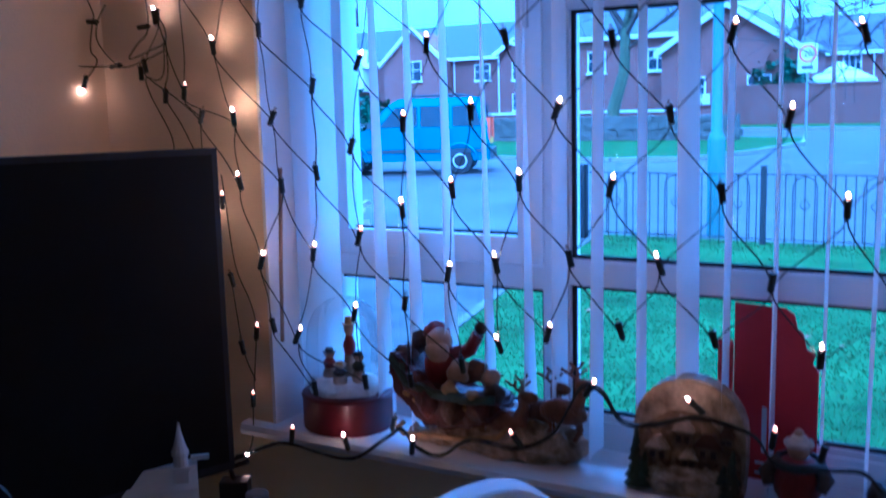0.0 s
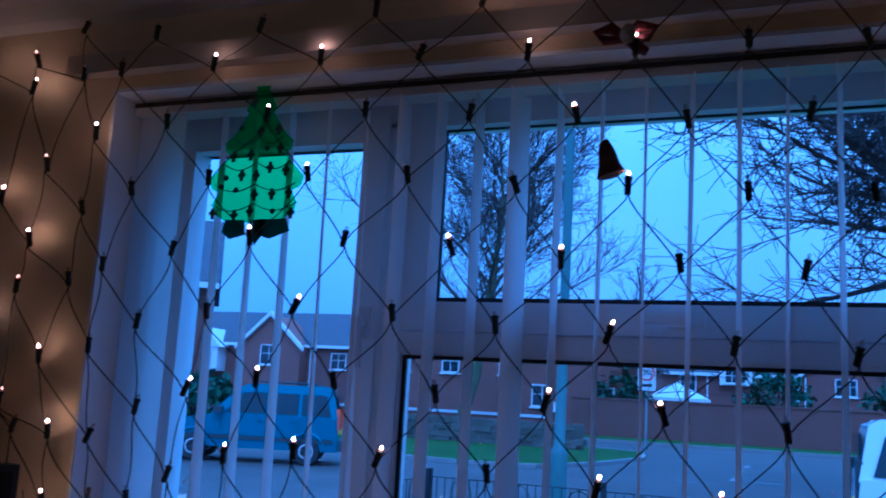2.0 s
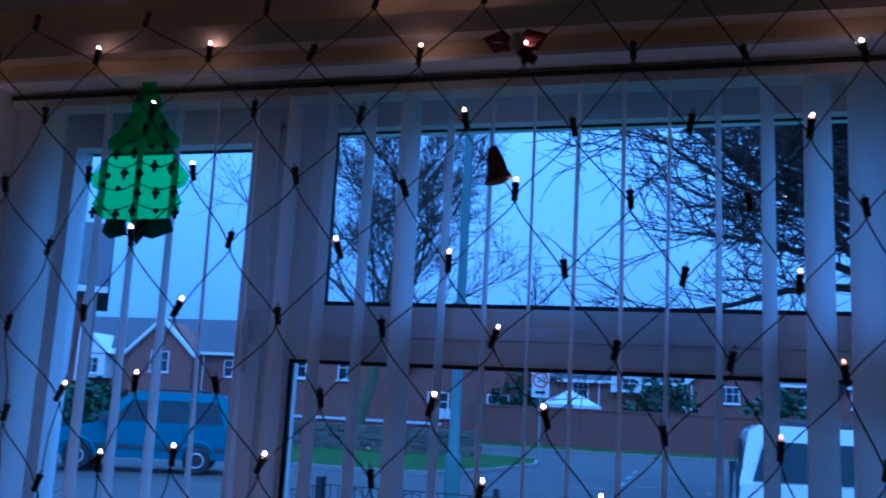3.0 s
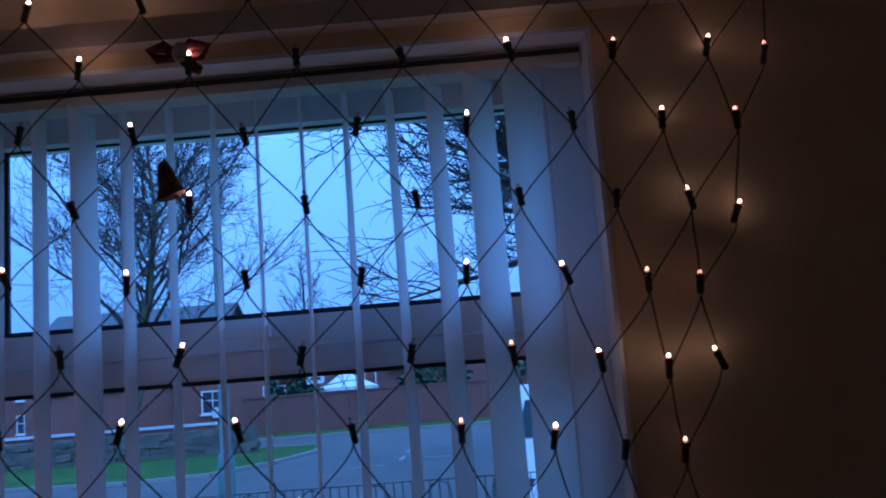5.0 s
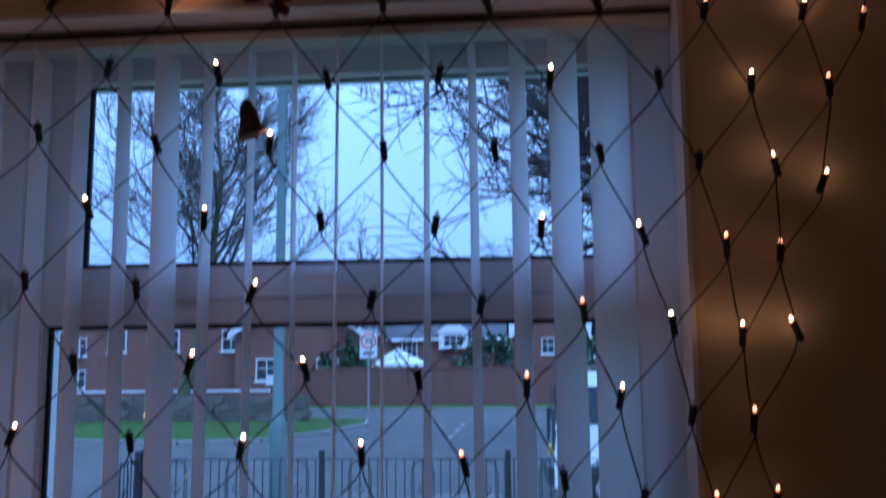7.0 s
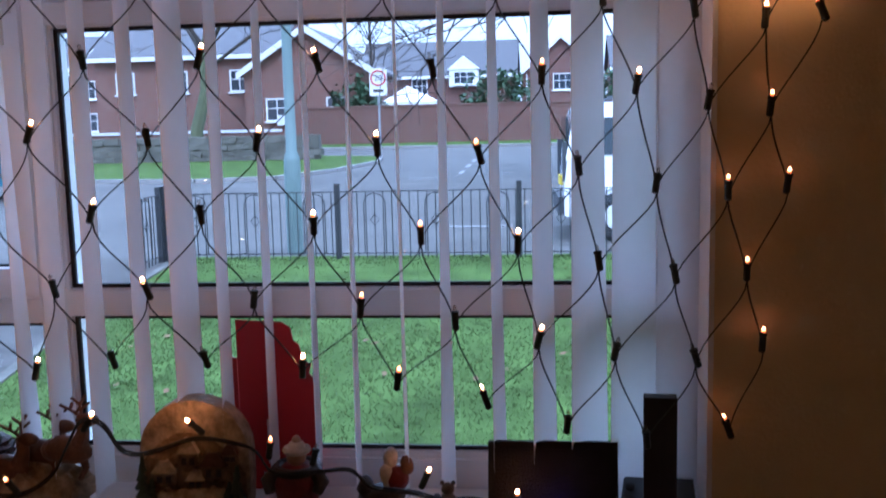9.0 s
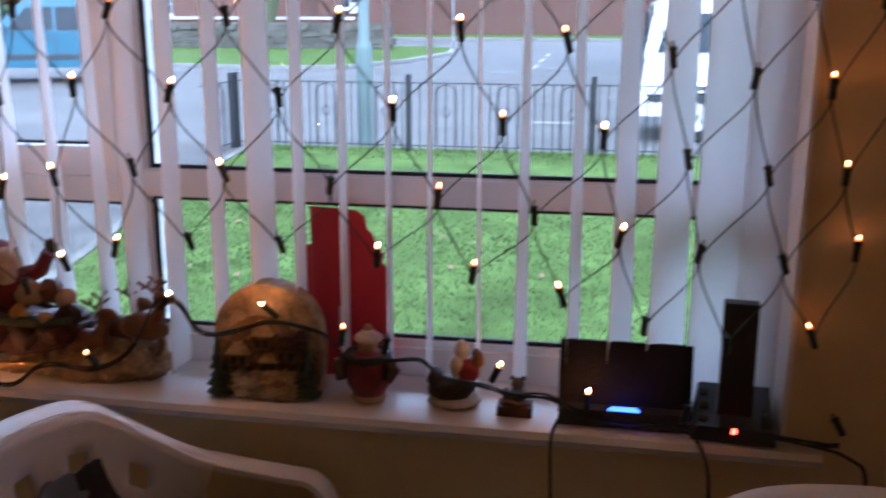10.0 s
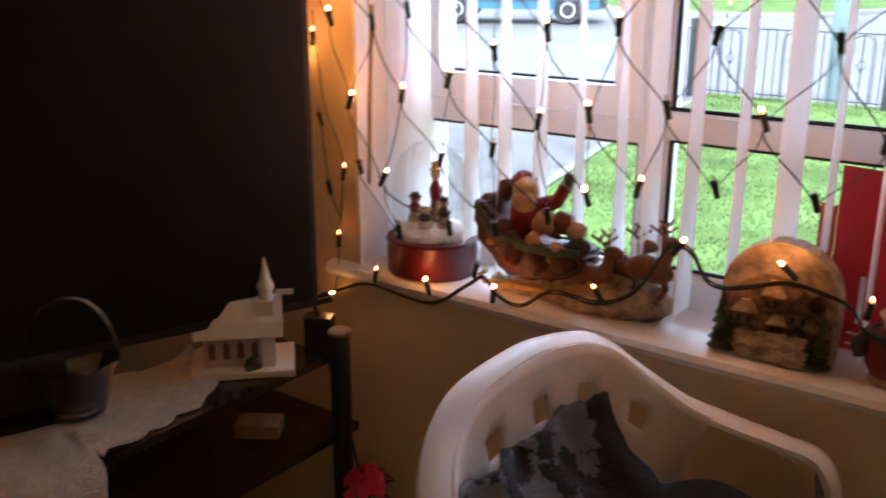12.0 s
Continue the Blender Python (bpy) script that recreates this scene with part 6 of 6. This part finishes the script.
# cordless telephone
ph = thing("cordless_phone", "dark grey cordless telephone standing in its base", "telephone", (0.600, 1.442, SZ), -4)
M_PHONE = mat("dark_grey_phone", (0.035, 0.037, 0.04), 0.4, vary=0.1)
bm = B()
bx(bm, -0.062, 0.062, -0.045, 0.055, 0, 0.03)
for v in bm.verts:
    if v.co.z > 0.02:
        v.co.x *= 0.88
        v.co.z = 0.024 if v.co.y < 0 else 0.056
part("base", bm, M_PHONE, ph, bevel=0.008, bseg=3)
hs = part("handset", (lambda b: (bx(b, -0.025, 0.025, -0.014, 0.014, 0.0, 0.175), b)[1])(B()), M_BLACK, ph, smooth=True, bevel=0.0125, bseg=4)
hs.matrix_local = pose(0.0, -0.006, 0.034, -2, 0, 0)
bm = B()
bx(bm, -0.003, 0.003, -0.0465, -0.0445, 0.016, 0.024)
part("led", bm, glow("red_led", (1.0, 0.05, 0.02), 8.0), ph, "red indicator light")
for k in range(3):
    bm = B()
    lathe(bm, [(0.008, 0), (0.008, 0.003), (0.006, 0.004)], 12)
    part("button", bm, M_BLACK, ph, smooth=True).matrix_local = pose(-0.045, -0.03 + 0.026 * k, 0.030 + 0.011 * k, 26, 0, 0)

# ---- cable bundle along the sill, with its own bulbs ----
RUN = [(-1.17, 0.76), (-1.07, 0.80), (-0.97, 0.845), (-0.88, 0.842), (-0.79, 0.842), (-0.725, 0.885), (-0.685, 0.912), (-0.655, 0.882), (-0.60, 0.874), (-0.535, 0.915), (-0.45, 0.912), (-0.38, 0.945), (-0.345, 1.0), (-0.325, 1.038), (-0.288, 1.03),
       (-0.254, 0.985), (-0.197, 0.990), (-0.139, 1.010), (-0.072, 1.004), (-0.036, 0.99), (-0.010, 0.957), (0.05, 0.957), (0.115, 0.962), (0.15, 0.935), (0.21, 0.928), (0.26, 0.916), (0.32, 0.915), (0.38, 0.888), (0.44, 0.882), (0.52, 0.884), (0.63, 0.882), (0.70, 0.872), (0.75, 0.872)]
run = [(x, 1.378 if x < -0.76 else 1.398 if x < -0.34 else 1.412, z) for x, z in RUN]
cb = thing("lead_cable", "dark green cable bundle draped along the sill", "cable")
rc_ = random.Random(2)
for k in range(3):
    bm = B()
    pts = smooth_line([(x, y - 0.002 + 0.003 * math.sin(i * 1.3 + k * 2.1), z + 0.003 * math.cos(i * 1.7 + k * 2.1)) for i, (x, y, z) in enumerate(run)], 5)
    tube(bm, pts, 0.0018, 6)
    part("strand", bm, M_WIRE, cb, smooth=True)
bm = B()
tube(bm, smooth_line([(0.52, 1.40, 0.885), (0.545, 1.386, 0.87), (0.565, 1.382, 0.80), (0.56, 1.384, 0.62), (0.57, 1.386, 0.40)], 6), 0.003, 6)
tube(bm, smooth_line([(0.335, 1.40, 0.885), (0.325, 1.385, 0.85), (0.328, 1.384, 0.72), (0.33, 1.386, 0.40)], 6), 0.0025, 6)
tube(bm, smooth_line([(0.62, 1.44, 0.875), (0.68, 1.40, 0.878), (0.76, 1.39, 0.862), (0.79, 1.395, 0.80), (0.78, 1.40, 0.5)], 6), 0.003, 6)
part("power_lead", bm, M_BLACK, cb, "black power leads hanging below the sill", smooth=True)
for x, z, k, tilt in ((-1.075, 0.80, 0, 70), (-0.935, 0.868, 1, 8), (-0.80, 0.872, 0, -20), (-0.695, 0.925, 2, 15), (-0.655, 0.885, 0, 5), (-0.44, 0.93, 1, -40), (-0.305, 1.04, 0, 30), (-0.13, 1.03, 0, -50), (-0.012, 0.995, 1, 8), (0.06, 0.985, 2, 14), (0.235, 0.95, 0, 24), (0.378, 0.915, 0, 4), (0.526, 0.908, 2, 12), (0.64, 0.90, 2, 0), (0.745, 0.905, 2, -30)):
    h = share("bulb_holder", HOLDER, cb, pose(x, 1.374 if x < -0.75 else 1.384 if x < -0.5 else 1.390 if x < -0.3 else 1.405, z, 0, tilt, 0))
    share("bulb", BULBS[k], h, pose(0, 0, 0.0135))

# ---- hanging decorations ----
M_GREENFOIL = mat("translucent_green_sheet", (0.03, 0.55, 0.20), 0.35, vary=0.12, scale=18, trans=0.5)
fn, fk = M_GREENFOIL.node_tree.nodes, M_GREENFOIL.node_tree.links
f_t, f_m = fn.new("ShaderNodeBsdfTransparent"), fn.new("ShaderNodeMixShader")
f_t.inputs["Color"].default_value = (0.24, 1.0, 0.42, 1)
f_m.inputs[0].default_value = 0.72
fk.new(fn["Material Output"].inputs["Surface"].links[0].from_socket, f_m.inputs[1])
fk.new(f_t.outputs["BSDF"], f_m.inputs[2])
fk.new(f_m.outputs["Shader"], fn["Material Output"].inputs["Surface"])
M_TEALFOIL = mat("translucent_teal_sheet", (0.02, 0.22, 0.20), 0.4, vary=0.2, scale=30, trans=0.6)
M_INK = mat("dark_printed_shape", (0.03, 0.05, 0.03), 0.6)
pt = thing("tree_decoration", "green translucent tree-shaped window decoration", "decoration", (-0.682, 1.447, 1.885))
bm = B()
half = [(0.0, 0.330), (0.016, 0.290), (0.012, 0.284), (0.034, 0.246), (0.028, 0.238), (0.055, 0.198), (0.076, 0.180), (0.072, 0.164), (0.060, 0.156), (0.090, 0.124), (0.104, 0.110), (0.098, 0.092), (0.080, 0.084), (0.092, 0.062), (0.088, 0.042), (0.060, 0.028), (0.0, 0.024)]
outline = half + [(-x, z) for x, z in half[-2:0:-1]]
prism(bm, outline, -0.0006, 0.0006)
part("sheet", bm, M_GREENFOIL, pt)
for s, w in ((-1, 0.078), (-0.25, 0.05), (0.35, 0.05), (1, 0.07)):
    bm = B()
    prism(bm, [(s * w * 0.2, 0.028), (s * w * 0.9 + 0.012, 0.030), (s * w + 0.014, 0.006), (s * w * 0.6, -0.008 - 0.012 * (abs(s) < 0.5)), (s * w * 0.15, 0.0)], -0.003, -0.0014)
    part("parcel", bm, M_TEALFOIL, pt, "dark teal parcel shape")
rd = random.Random(6)
for z, w, n in ((0.255, 0.02, 2), (0.205, 0.04, 3), (0.160, 0.055, 4), (0.120, 0.065, 5), (0.085, 0.078, 5), (0.048, 0.085, 5)):
    for k in range(n):
        x = -w + 2 * w * k / (n - 1) + rd.uniform(-0.006, 0.006)
        zz = z + rd.uniform(-0.01, 0.01)
        bm = B()
        if rd.random() < 0.45:
            tube(bm, [(x, -0.0025, zz), (x, -0.001, zz)], 0.0055, 10)
        else:
            bx(bm, x - 0.0035, x + 0.0035, -0.0025, -0.001, zz - 0.011, zz + 0.011)
            bx(bm, x - 0.008, x + 0.008, -0.0024, -0.0011, zz - 0.003, zz + 0.004)
        part("printed_shape", bm, M_INK, pt)
for z, w in ((0.19, 0.055), (0.140, 0.075), (0.098, 0.09), (0.06, 0.095)):
    bm = B()
    tube(bm, [(-w + 2 * w * k / 20, -0.0018, z - 0.014 * math.sin(math.pi * (k % 10) / 10)) for k in range(21)], 0.0012, 4)
    part("garland", bm, M_INK, pt)
bm = B()
tube(bm, [(0, 0, 0.328), (0, 0.004, 0.30 + 0.0)], 0.0005, 4)
part("thread", bm, M_PAINT, pt)


def bell_body(bm):
    lathe(bm, [(0.003, 0.034), (0.008, 0.030), (0.013, 0.012), (0.017, -0.008), (0.024, -0.022), (0.020, -0.023)], 16, (0, 0, 0), 1.0, 0.6)
    bmesh.ops.rotate(bm, verts=bm.verts[:], cent=(0, 0, 0), matrix=Matrix.Rotation(radians(-13), 3, "Y"))
    for v in bm.verts:
        v.co += noise.noise_vector(v.co * 60) * 0.004


figure("brown_ornament", [(bell_body, mat("brown_felt", (0.15, 0.09, 0.065), 0.9, vary=0.3, scale=60))], (0.012, 1.352, 1.972), 0, "small brown felt bell clipped on the net", "ornament")
bw_ = thing("bow_decoration", "dark red bow with a white disc above the window", "decoration", (0.030, 1.372, 2.178))
bm = B()
for s in (-1, 1):
    tube(bm, [(0, 0, 0), (s * 0.022, -0.008, 0.014), (s * 0.048, 0, 0.012), (s * 0.034, 0.002, -0.002), (0, 0, -0.004)], [0.006, 0.010, 0.006, 0.008, 0.005], 8)
tube(bm, [(0.0, 0, 0), (0.02, -0.004, -0.02), (0.034, 0, -0.028)], [0.008, 0.010, 0.007], 8)
part("ribbon", bm, mat("dark_red_ribbon", (0.10, 0.008, 0.010), 0.7, vary=0.3, scale=50), bw_, smooth=True)
bm = B()
ball(bm, (0.006, -0.014, 0.0), (0.013, 0.005, 0.017), 12)
part("disc", bm, M_RESIN_WHITE, bw_, "white disc", smooth=True)
